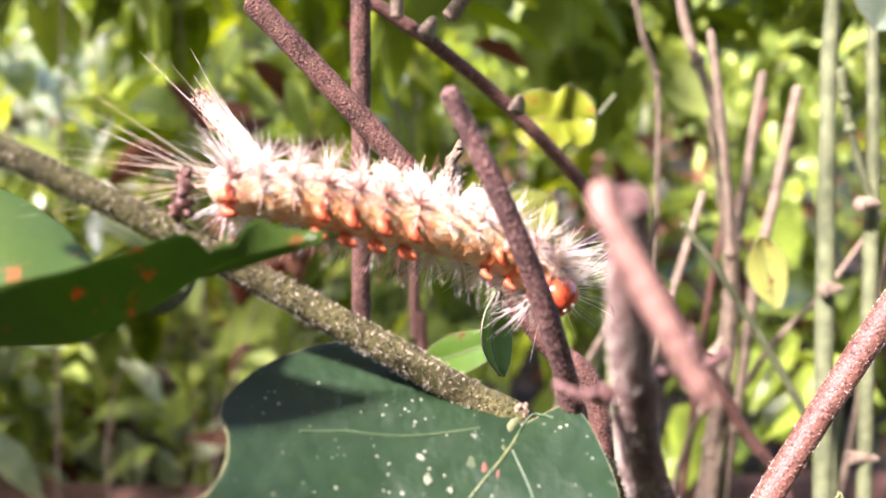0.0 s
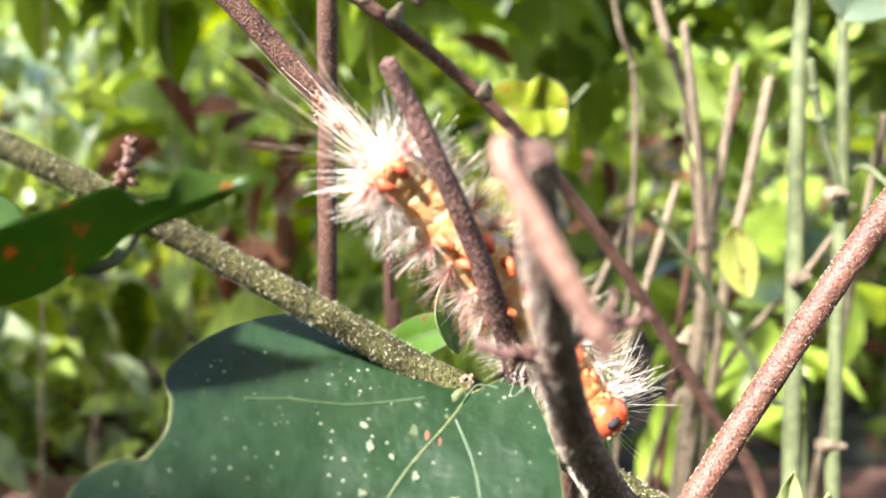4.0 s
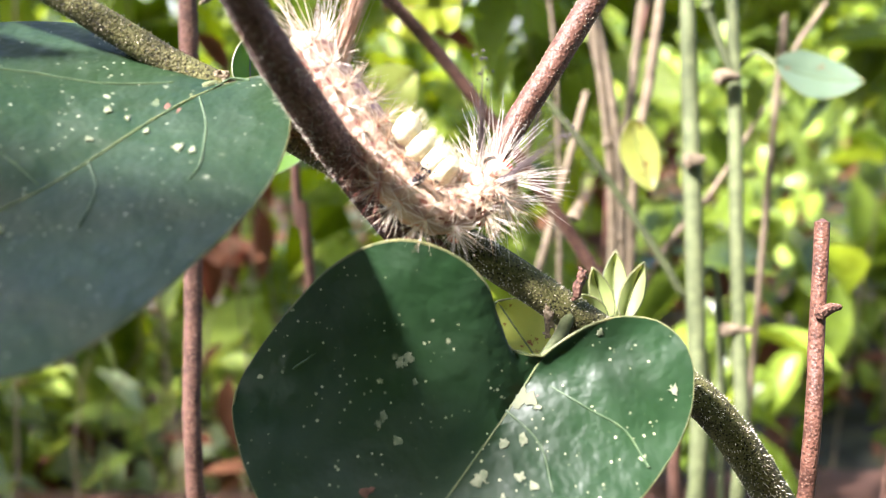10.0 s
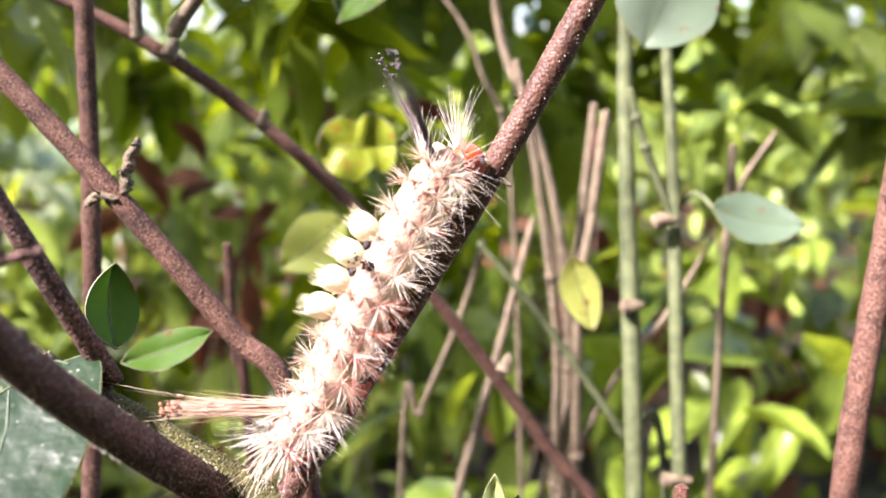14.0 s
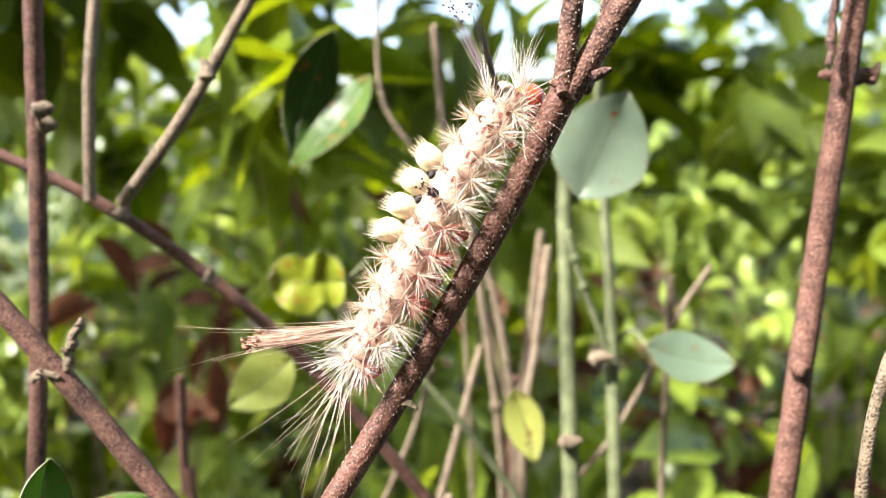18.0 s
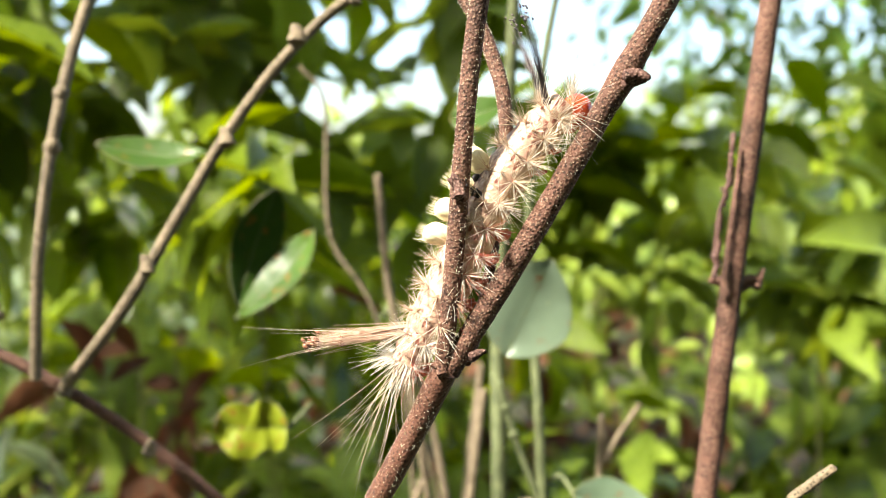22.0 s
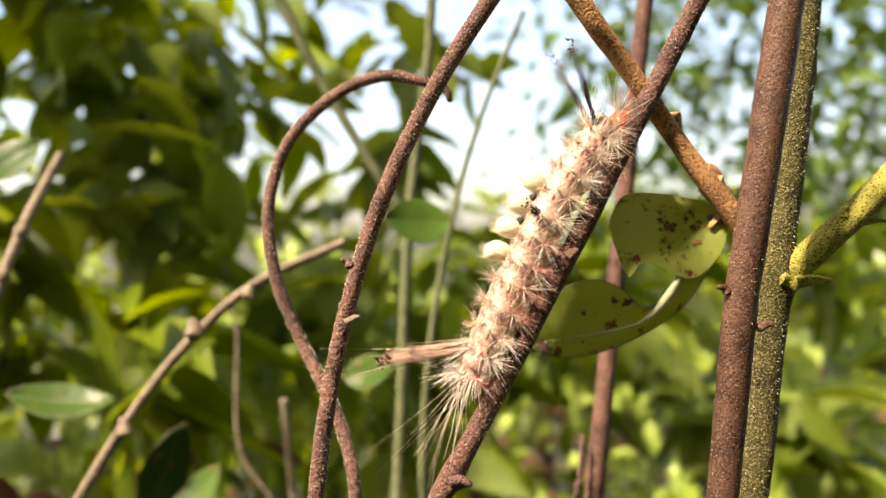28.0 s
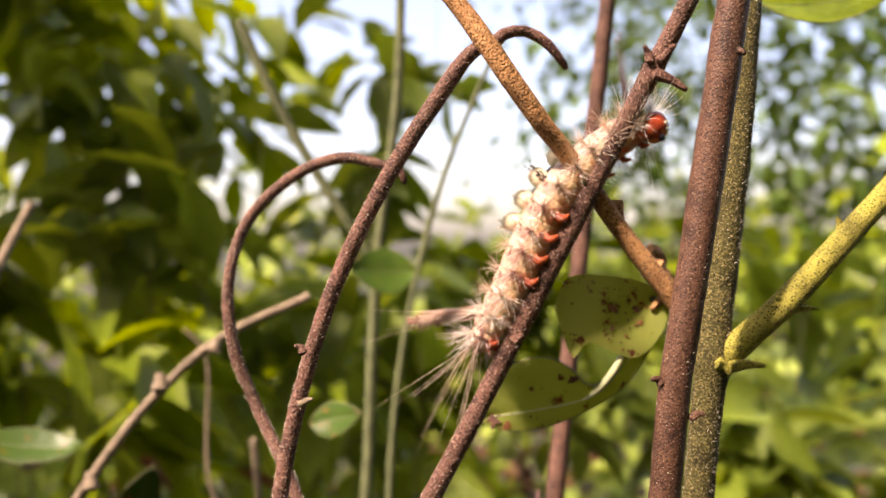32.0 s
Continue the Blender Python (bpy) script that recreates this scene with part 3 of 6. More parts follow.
def overhead_tree():
    """An unseen tree added at the side; its high limbs dapple the bushes with shade. In metres."""
    rng = random.Random(300)
    holder = tagged(new("overhead_tree"), "unseen tree added to shade the bushes and the branch", "tree")
    holder.location = (-1.7, 1.0, -0.315)
    back = Matrix.Translation(-holder.location)
    trunk = part("trunk", tube([(-170, 100, -31.5, 5.0), (-165, 100, 30, 4.4), (-150, 103, 85, 3.6), (-118, 108, 108, 2.6)], steps=0.15, sides=10), BARK_TAN, holder)
    trunk.matrix_parent_inverse = back
    for k in range(5):
        x, y = rng.uniform(-60, 40), 40 + 35 * k
        limb = part("limb", tube([(-122, 107, 105, 1.8), (-90, (107 + y) / 2, 108 + 4 * k, 1.3), (x, y, 106 + 6 * k, 0.5)], steps=0.15, sides=8), BARK_TAN, holder)
        limb.matrix_parent_inverse = back
    spots = []
    for _ in range(12):
        cx, cy = rng.uniform(-1.8, 0.05), rng.uniform(0.4, 1.8)
        cz = rng.uniform(0.85, 1.35) + 0.12 * cy
        spots += [(cx + rng.gauss(0, 0.1), cy + rng.gauss(0, 0.1), cz + rng.gauss(0, 0.06)) for _ in range(26)]
    for _ in range(85):
        cx, cy, cz = rng.uniform(-1.1, 1.3), rng.uniform(-0.8, 0.3), rng.uniform(0.85, 1.3)
        spots += [(cx + rng.gauss(0, 0.1), cy + rng.gauss(0, 0.1), cz + rng.gauss(0, 0.06)) for _ in range(24)]
    heart = Vector((0.045, 0.0, 0.04))

    def off_the_beam(p):
        d = Vector(p) - heart
        return (d - sun_way * d.dot(sun_way)).length

    # a gap left in the added crown lets broken sunlight down to the branch
    spots = [p for p in spots if off_the_beam(p) > 0.3]
    low = heart + sun_way * 1.15
    for x, y in ((-100, 45), (-70, 12), (40, -10), (-20, 30)):
        limb = part("limb", tube([(-150, 103, 84, 1.6), (-118, 76, 92, 1.2), (x, y, 100, 0.4)], steps=0.15, sides=8), BARK_TAN, holder)
        limb.matrix_parent_inverse = back
    side = sun_way.cross(Vector((0, 0, 1))).normalized()
    over = side.cross(sun_way)
    own = random.Random(CANOPY_SEED)
    # spaced leaves added across the sun's line to dim it on the branch
    spots += [tuple(low + side * (0.1 * a + own.gauss(0, 0.02)) + over * (0.1 * b + own.gauss(0, 0.02)) + sun_way * own.gauss(0, 0.12)) for a in range(-2, 4) for b in range(-3, 4)]
    crown = leaf_cloud("crown", LEAF_BUSH, holder, spots, 0.11, rng)
    crown.matrix_parent_inverse = back
    tagged(crown, kind="stuff")


overhead_tree()


def fallen_leaves():
    """Dry leaves lying on the ground under the shrubs."""
    rng = random.Random(410)
    holder = tagged(new("fallen_leaves"), "dry brown leaves scattered on the ground", "leaf litter", kind="stuff")
    spots = [(rng.gauss(0.1, 0.9), rng.uniform(-0.9, 2.2), -0.298) for _ in range(2600)]
    tagged(leaf_cloud("dry_leaves", LEAF_DRY, holder, spots, 0.055, rng, droop=0.0), kind="stuff")


fallen_leaves()


def log():
    holder = thing("fallen_log", "grey-brown fallen log lying on leaf litter", "log", at=(0, 34, -29))
    back = Matrix.Translation(-holder.location)
    ob = part("trunk", tube([(-46, 36, -29, 2.6), (-14, 34, -28.6, 2.9), (12, 36, -28.8, 2.8), (50, 40, -29.2, 2.5)], steps=0.5, sides=14), BARK_BROWN, holder)
    ob.matrix_parent_inverse = back


log()


def overhanging_shrub():
    """An unseen shrub added beside the branch whose leaves shade the heart-shaped leaf."""
    holder = thing("overhanging_shrub", "unseen shrub added to shade the heart-shaped leaf", "shrub", at=(-15, 0, -31.5))
    stem = part("stem", tube([(-15, 0, -31.5, 0.3), (-13.5, -1, -12, 0.26), (-11, -1.5, 3, 0.2), (-8, -1.6, 9.3, 0.1)], steps=1, sides=8), BARK_TAN, holder)
    stem.matrix_parent_inverse = Matrix.Translation(-holder.location)
    d = sun_way.normalized()
    # blades set along the sun's direction, only to cast shade
    for k, (x, y, z, far) in enumerate(((-1.3, -3.3, -1.5, 12.0), (-2.0, -4.6, -1.6, 13.5))):
        at = Vector((x, y, z)) + d * far
        along = Vector((1, 0, 0.65)).normalized()
        across = d.cross(along).normalized()
        rows = ((-2.4, 0.02), (-1.6, 0.75), (-0.3, 1.25), (1.0, 1.0), (2.0, 0.45), (2.6, 0.0))
        mid = [tuple(at + along * u) for u, w in rows]
        bm, _ = blade(mid, [tuple(at + along * u + across * w) for u, w in rows], [tuple(at + along * u - across * w) for u, w in rows], n=14, m=4, seed=k)
        ob = part("leaf_blade", bm, LEAF_FRESH, holder)
        ob.matrix_parent_inverse = Matrix.Translation(-holder.location)


overhanging_shrub()

# ---- the shrub ----
shrub = thing("shrub", "bare brown and green shrub branches with a few heart-shaped leaves", "shrub", at=(8.4, 3.5, -31))
shrub_at = Matrix.Translation(Vector((8.4, 3.5, -31)) * CM)


def on_shrub(ob):
    ob.matrix_parent_inverse = shrub_at.inverted()
    return ob


main_branch = on_shrub(twig("main_branch", [(-3.44, -1.44, 1.40, 0.091), (-2.19, -1.09, 0.60, 0.104), (-0.96, -0.83, -0.23, 0.116), (0.28, -0.68, -1.05, 0.129), (1.54, -0.63, -1.87, 0.142), (2.79, -0.65, -2.69, 0.154), (4.02, -0.66, -3.56, 0.167), (5.16, -0.56, -4.54, 0.179), (6.76, 0.24, -7.54, 0.220), (7.06, 0.48, -10.42, 0.234), (8.01, 1.24, -19.52, 0.280), (9.26, 2.24, -31.50, 0.340)], BARK_GREEN, "fuzzy green-brown branch", parent=shrub, seed=1, lumps=[(*(0.51, -0.71, -1.11), 0.03), (*(3.63, -0.20, -3.10), 0.07)]))
broken_twig = on_shrub(twig("broken_twig", [(0.77, -3.15, 1.27, 0.092), (0.88, -2.83, 0.64, 0.108), (1.03, -2.45, -0.02, 0.124), (1.20, -2.04, -0.65, 0.141), (1.43, -1.57, -1.26, 0.154), (1.70, -1.09, -1.84, 0.166), (2.00, -0.59, -2.41, 0.178)], BARK_BROKEN, "broken dark brown twig", parent=shrub, seed=2))
bark_strip = on_shrub(twig("bark_strip", [(0.66, -3.16, 1.32, 0.04), (0.62, -3.28, 1.29, 0.052), (0.76, -3.36, 1.05, 0.060), (0.94, -3.43, 0.74, 0.058), (1.10, -3.48, 0.47, 0.045)], WOOD_TORN, "peeled strip of pale torn wood", parent=shrub, seed=3, rough=0.16))
dark_twig = on_shrub(twig("dark_twig", [(-0.02, -1.04, 1.45, 0.070), (0.22, -1.05, 0.99, 0.075), (0.44, -1.03, 0.52, 0.080), (0.63, -0.96, 0.06, 0.085), (0.80, -0.86, -0.42, 0.090), (0.94, -0.71, -0.89, 0.095), (1.06, -0.53, -1.36, 0.100)], BARK_DARK, "thin dark granular twig", parent=shrub, seed=4))
rising_twig = on_shrub(twig("rising_twig", [(2.35, -0.70, -2.58, 0.113), (2.88, -0.36, -1.84, 0.116), (3.40, -0.09, -1.08, 0.118), (3.90, 0.12, -0.31, 0.120), (4.40, 0.25, 0.48, 0.123), (4.88, 0.30, 1.30, 0.125), (5.34, 0.26, 2.14, 0.127), (5.77, 0.11, 3.02, 0.129)], BARK_SMOOTH, "reddish brown rising twig", parent=shrub, seed=5))
forked_twig = on_shrub(twig("forked_twig", [(5.80, 0.16, 3.00, 0.118), (6.58, 0.15, 4.28, 0.115), (7.32, 0.13, 5.58, 0.113), (8.04, 0.08, 6.88, 0.111), (8.73, -0.00, 8.20, 0.108), (9.40, -0.13, 9.53, 0.106), (10.06, -0.31, 10.86, 0.104), (10.72, -0.56, 12.19, 0.102)], BARK_BROWN, "reddish brown rising twig", parent=shrub, seed=6, lumps=[(*(10.46, -0.30, 11.14), 0.06), (*(7.64, 0.15, 5.78), 0.05)]))
upright_twig = on_shrub(twig("upright_twig", [(5.75, 0.12, 3.04, 0.092), (5.88, 0.09, 4.24, 0.092), (5.98, 0.11, 5.44, 0.092), (6.13, 0.10, 6.64, 0.093), (6.38, 0.05, 7.80, 0.093), (6.76, -0.07, 8.93, 0.093), (7.30, -0.21, 10.03, 0.093), (7.98, -0.33, 11.09, 0.093), (8.24, -0.34, 11.43, 0.084), (8.42, -0.36, 11.51, 0.071), (8.55, -0.21, 11.35, 0.051)], BARK_BROWN, "", parent=shrub, seed=7))
curled_vine = on_shrub(twig("curled_vine", [(5.97, 0.30, 3.06, 0.066), (6.16, 0.62, 3.52, 0.055), (6.40, 0.64, 5.28, 0.072), (6.23, 0.87, 6.26, 0.078), (5.72, 1.22, 7.28, 0.076), (5.43, 1.18, 8.05, 0.077), (5.36, 1.19, 8.89, 0.072), (5.61, 1.17, 9.67, 0.072), (6.19, 1.02, 10.21, 0.072), (6.75, 0.98, 10.43, 0.072), (7.16, 0.95, 10.37, 0.063), (7.48, 0.92, 10.28, 0.054), (7.55, 0.92, 10.11, 0.031)], BARK_BROWN, "thin bent dry vine", parent=shrub, seed=8))
fuzz([(-3.44, -1.44, 1.40, 0.091), (-2.19, -1.09, 0.60, 0.104), (-0.96, -0.83, -0.23, 0.116), (0.28, -0.68, -1.05, 0.129), (1.54, -0.63, -1.87, 0.142), (2.79, -0.65, -2.69, 0.154), (4.02, -0.66, -3.56, 0.167), (5.16, -0.56, -4.54, 0.179), (6.76, 0.24, -7.54, 0.220), (7.06, 0.48, -10.42, 0.234), (8.01, 1.24, -19.52, 0.280), (9.26, 2.24, -31.50, 0.340)], 9000, 0.035, DOWN, main_branch, 1, (0.0, 0.42))
for ob, pts, k in ((broken_twig, [(0.77, -3.15, 1.27, 0.092), (0.88, -2.83, 0.64, 0.108), (1.03, -2.45, -0.02, 0.124), (1.20, -2.04, -0.65, 0.141), (1.43, -1.57, -1.26, 0.154), (1.70, -1.09, -1.84, 0.166), (2.00, -0.59, -2.41, 0.178)], 2), (rising_twig, [(2.35, -0.70, -2.58, 0.113), (2.88, -0.36, -1.84, 0.116), (3.40, -0.09, -1.08, 0.118), (3.90, 0.12, -0.31, 0.120), (4.40, 0.25, 0.48, 0.123), (4.88, 0.30, 1.30, 0.125), (5.34, 0.26, 2.14, 0.127), (5.77, 0.11, 3.02, 0.129)], 3), (forked_twig, [(5.80, 0.16, 3.00, 0.118), (6.58, 0.15, 4.28, 0.115), (7.32, 0.13, 5.58, 0.113), (8.04, 0.08, 6.88, 0.111), (8.73, -0.00, 8.20, 0.108), (9.40, -0.13, 9.53, 0.106), (10.06, -0.31, 10.86, 0.104), (10.72, -0.56, 12.19, 0.102)], 4), (upright_twig, [(5.75, 0.12, 3.04, 0.092), (5.88, 0.09, 4.24, 0.092), (5.98, 0.11, 5.44, 0.092), (6.13, 0.10, 6.64, 0.093), (6.38, 0.05, 7.80, 0.093), (6.76, -0.07, 8.93, 0.093), (7.30, -0.21, 10.03, 0.093), (7.98, -0.33, 11.09, 0.093), (8.24, -0.34, 11.43, 0.084), (8.42, -0.36, 11.51, 0.071), (8.55, -0.21, 11.35, 0.051)], 5), (curled_vine, [(5.97, 0.30, 3.06, 0.066), (6.16, 0.62, 3.52, 0.055), (6.40, 0.64, 5.28, 0.072), (6.23, 0.87, 6.26, 0.078), (5.72, 1.22, 7.28, 0.076), (5.43, 1.18, 8.05, 0.077), (5.36, 1.19, 8.89, 0.072), (5.61, 1.17, 9.67, 0.072), (6.19, 1.02, 10.21, 0.072), (6.75, 0.98, 10.43, 0.072), (7.16, 0.95, 10.37, 0.063), (7.48, 0.92, 10.28, 0.054), (7.55, 0.92, 10.11, 0.031)], 6)):
    fuzz(pts, 2600, 0.022, DOWN, ob, k)
# withered buds and thorns
bud([(0.95, -2.47, -0.02), (0.78, -2.52, 0.0), (0.60, -2.54, 0.05)], 0.06, BARK_DARK, broken_twig, seed=1)
bud([(1.12, -2.40, 0.06), (1.35, -2.38, 0.12), (1.56, -2.33, 0.15)], 0.06, BARK_DARK, broken_twig, seed=2)
bud([(1.28, -2.39, 0.12), (1.36, -2.36, 0.3)], 0.05, BARK_DARK, broken_twig, seed=3)
bud([(3.59, -0.80, -3.02), (3.62, -0.76, -2.87), (3.63, -0.75, -2.82)], 0.06, BARK_BROWN, main_branch, seed=4)
bud([(3.34, -0.84, -3.16), (3.31, -0.88, -3.35)], 0.05, BARK_TAN, main_branch, seed=5)
bud([(0.51, -0.73, -1.09), (0.62, -0.72, -1.07)], 0.06, BARK_TAN, main_branch, seed=6)
bud([(-1.88, -1.03, 0.60), (-1.86, -0.99, 0.71), (-1.87, -0.95, 0.82)], 0.095, BARK_SMOOTH, main_branch, seed=7)
spur((4.26, 0.15, 0.22), (4.44, 0.09, 0.17), 0.04, BARK_TAN, rising_twig)
spur((5.74, -0.02, 3.02), (5.64, -0.01, 3.11), 0.06, BARK_BROWN, rising_twig)
spur((6.02, 0.06, 3.16), (6.17, 0.07, 3.22), 0.05, BARK_DARK, forked_twig)
spur((7.44, 0.05, 5.75), (7.66, 0.00, 5.80), 0.07, BARK_DARK, forked_twig)
spur((7.46, 0.01, 5.84), (7.68, -0.05, 5.81), 0.07, BARK_DARK, forked_twig)
spur((8.71, -0.22, 8.26), (8.81, -0.27, 8.33), 0.07, BARK_BROWN, forked_twig)
spur((10.25, -0.49, 11.20), (10.57, -0.57, 11.01), 0.07, BARK_BROWN, forked_twig)
spur((10.29, -0.50, 11.33), (10.45, -0.56, 11.50), 0.06, BARK_BROWN, forked_twig)
spur((10.19, -0.49, 11.33), (10.12, -0.53, 11.49), 0.05, BARK_BROWN, forked_twig)
spur((5.90, -0.03, 4.72), (5.82, -0.06, 4.89), 0.06, BARK_DARK, upright_twig)
spur((6.35, -0.10, 7.58), (6.50, -0.15, 7.65), 0.04, BARK_TAN, upright_twig)
spur((6.47, 0.01, 8.08), (6.39, 0.02, 8.20), 0.06, BARK_BROWN, upright_twig)
spur((5.92, -0.26, 4.74), (5.85, -0.25, 4.93), 0.06, BARK_DARK, upright_twig)
spur((6.41, -0.34, 8.18), (6.33, -0.34, 8.26), 0.05, BARK_BROWN, upright_twig)

orange = twig("orange_twig", [(7.85, -0.41, 12.23, 0.102), (8.15, -0.44, 11.86, 0.107), (8.52, -0.46, 11.34, 0.116), (8.97, -0.34, 10.75, 0.113), (9.43, -0.13, 10.25, 0.111), (10.02, 0.03, 9.49, 0.109), (10.51, 0.09, 8.89, 0.120), (10.84, 0.17, 8.49, 0.141)], BARK_ORANGE, "orange-brown twig crossing in front of the shrub", seed=9)
twig("vine_tip", [(8.47, -0.31, 11.49, 0.079), (8.61, -0.27, 11.66, 0.069), (8.88, -0.19, 11.72, 0.064), (9.13, -0.21, 11.57, 0.059), (9.34, -0.17, 11.32, 0.038)], BARK_BROWN, "dry curled vine tip wound round a twig", seed=10)
GREEN_LINE = [(10.30, 0.30, -31.50, 0.330), (10.22, -0.30, -8.0, 0.27), (10.12, -0.85, 1.60, 0.23), (10.20, -0.72, 3.20, 0.215), (10.58, -0.16, 4.40, 0.180), (10.83, -0.06, 6.03, 0.176), (11.03, -0.20, 8.37, 0.180), (11.26, -0.25, 10.50, 0.176), (11.36, -0.25, 11.78, 0.176), (11.70, -0.30, 15.80, 0.170)]
BROWN_LINE = [(10.10, -0.84, 3.10, 0.170), (9.96, -1.06, 3.70, 0.175), (9.87, -1.10, 4.58, 0.152), (10.10, -1.10, 6.58, 0.156), (10.23, -1.10, 7.87, 0.162), (10.47, -1.10, 9.30, 0.165), (10.82, -1.10, 11.50, 0.168), (11.40, -1.10, 15.00, 0.165)]
green_stem = twig("green_stem", GREEN_LINE, BARK_GOLD, "fuzzy olive shrub stem with a yellow shoot and brown branch", "stem", seed=12, steps=11, lumps=[(11.03, -0.20, 8.05, 0.05)])


def part_of(holder, ob):
    """Lays a part built in place under a thing that stands elsewhere."""
    ob.matrix_parent_inverse = Matrix.Translation(-holder.location)
    return ob


brown_stem = part_of(green_stem, part("brown_branch", tube(BROWN_LINE, steps=10, seed=11), BARK_STEM, green_stem, "smooth red-brown branch"))
part_of(green_stem, part("collar", tube([(10.12, -0.8, 2.9, 0.2), (10.03, -0.95, 3.35, 0.225), (9.97, -1.05, 3.62, 0.215), (9.95, -1.07, 3.78, 0.18)], steps=14, rough=0.3, seed=3), BARK_TAN, green_stem, "rough pale collar"))
for a, b, r in (((10.44, 0.20, 9.07), (10.66, 0.24, 8.73), 0.17), ((9.94, 0.13, 9.79), (10.02, 0.09, 9.54), 0.13), ((10.68, 0.29, 8.76), (10.45, 0.26, 8.57), 0.08), ((10.55, 0.69, 9.24), (10.75, 0.67, 9.10), 0.14)):
    part_of(orange, spur(a, b, r, BARK_ORANGE, orange, "node"))
shoot = part_of(green_stem, part("side_shoot", tube([(11.02, -0.16, 7.98, 0.165), (11.20, -0.3, 8.16, 0.162), (11.57, -0.5, 8.57, 0.150), (12.00, -0.52, 8.99, 0.142), (12.45, -0.5, 9.45, 0.138), (13.25, -0.4, 10.25, 0.13), (14.0, -0.2, 11.1, 0.12)], steps=10, seed=13), BARK_YELLOW, green_stem, "yellow-green side shoot"))
for a, b, r in (((11.54, -0.6, 8.65), (11.54, -0.64, 8.76), 0.05), ((11.76, -0.5, 8.60), (12.06, -0.54, 8.61), 0.045), ((12.36, -0.46, 9.46), (12.33, -0.46, 9.62), 0.05), ((11.10, -0.42, 7.98), (11.46, -0.5, 7.99), 0.075), ((10.98, -0.38, 8.02), (11.1, -0.45, 7.9), 0.08)):
    spur(a, b, r, BARK_YELLOW, shoot)
for a, b, r in (((10.08, -1.14, 7.92), (9.97, -1.18, 7.97), 0.055), ((10.36, -1.18, 7.58), (10.50, -1.2, 7.61), 0.05), ((10.74, -1.2, 11.28), (10.9, -1.3, 11.24), 0.06), ((9.84, -1.24, 4.72), (9.97, -1.33, 4.95), 0.06), ((9.86, -1.1, 3.78), (9.72, -1.14, 3.92), 0.05), ((10.0, -1.2, 3.5), (10.06, -1.32, 3.5), 0.07)):
    spur(a, b, r, BARK_STEM, brown_stem)

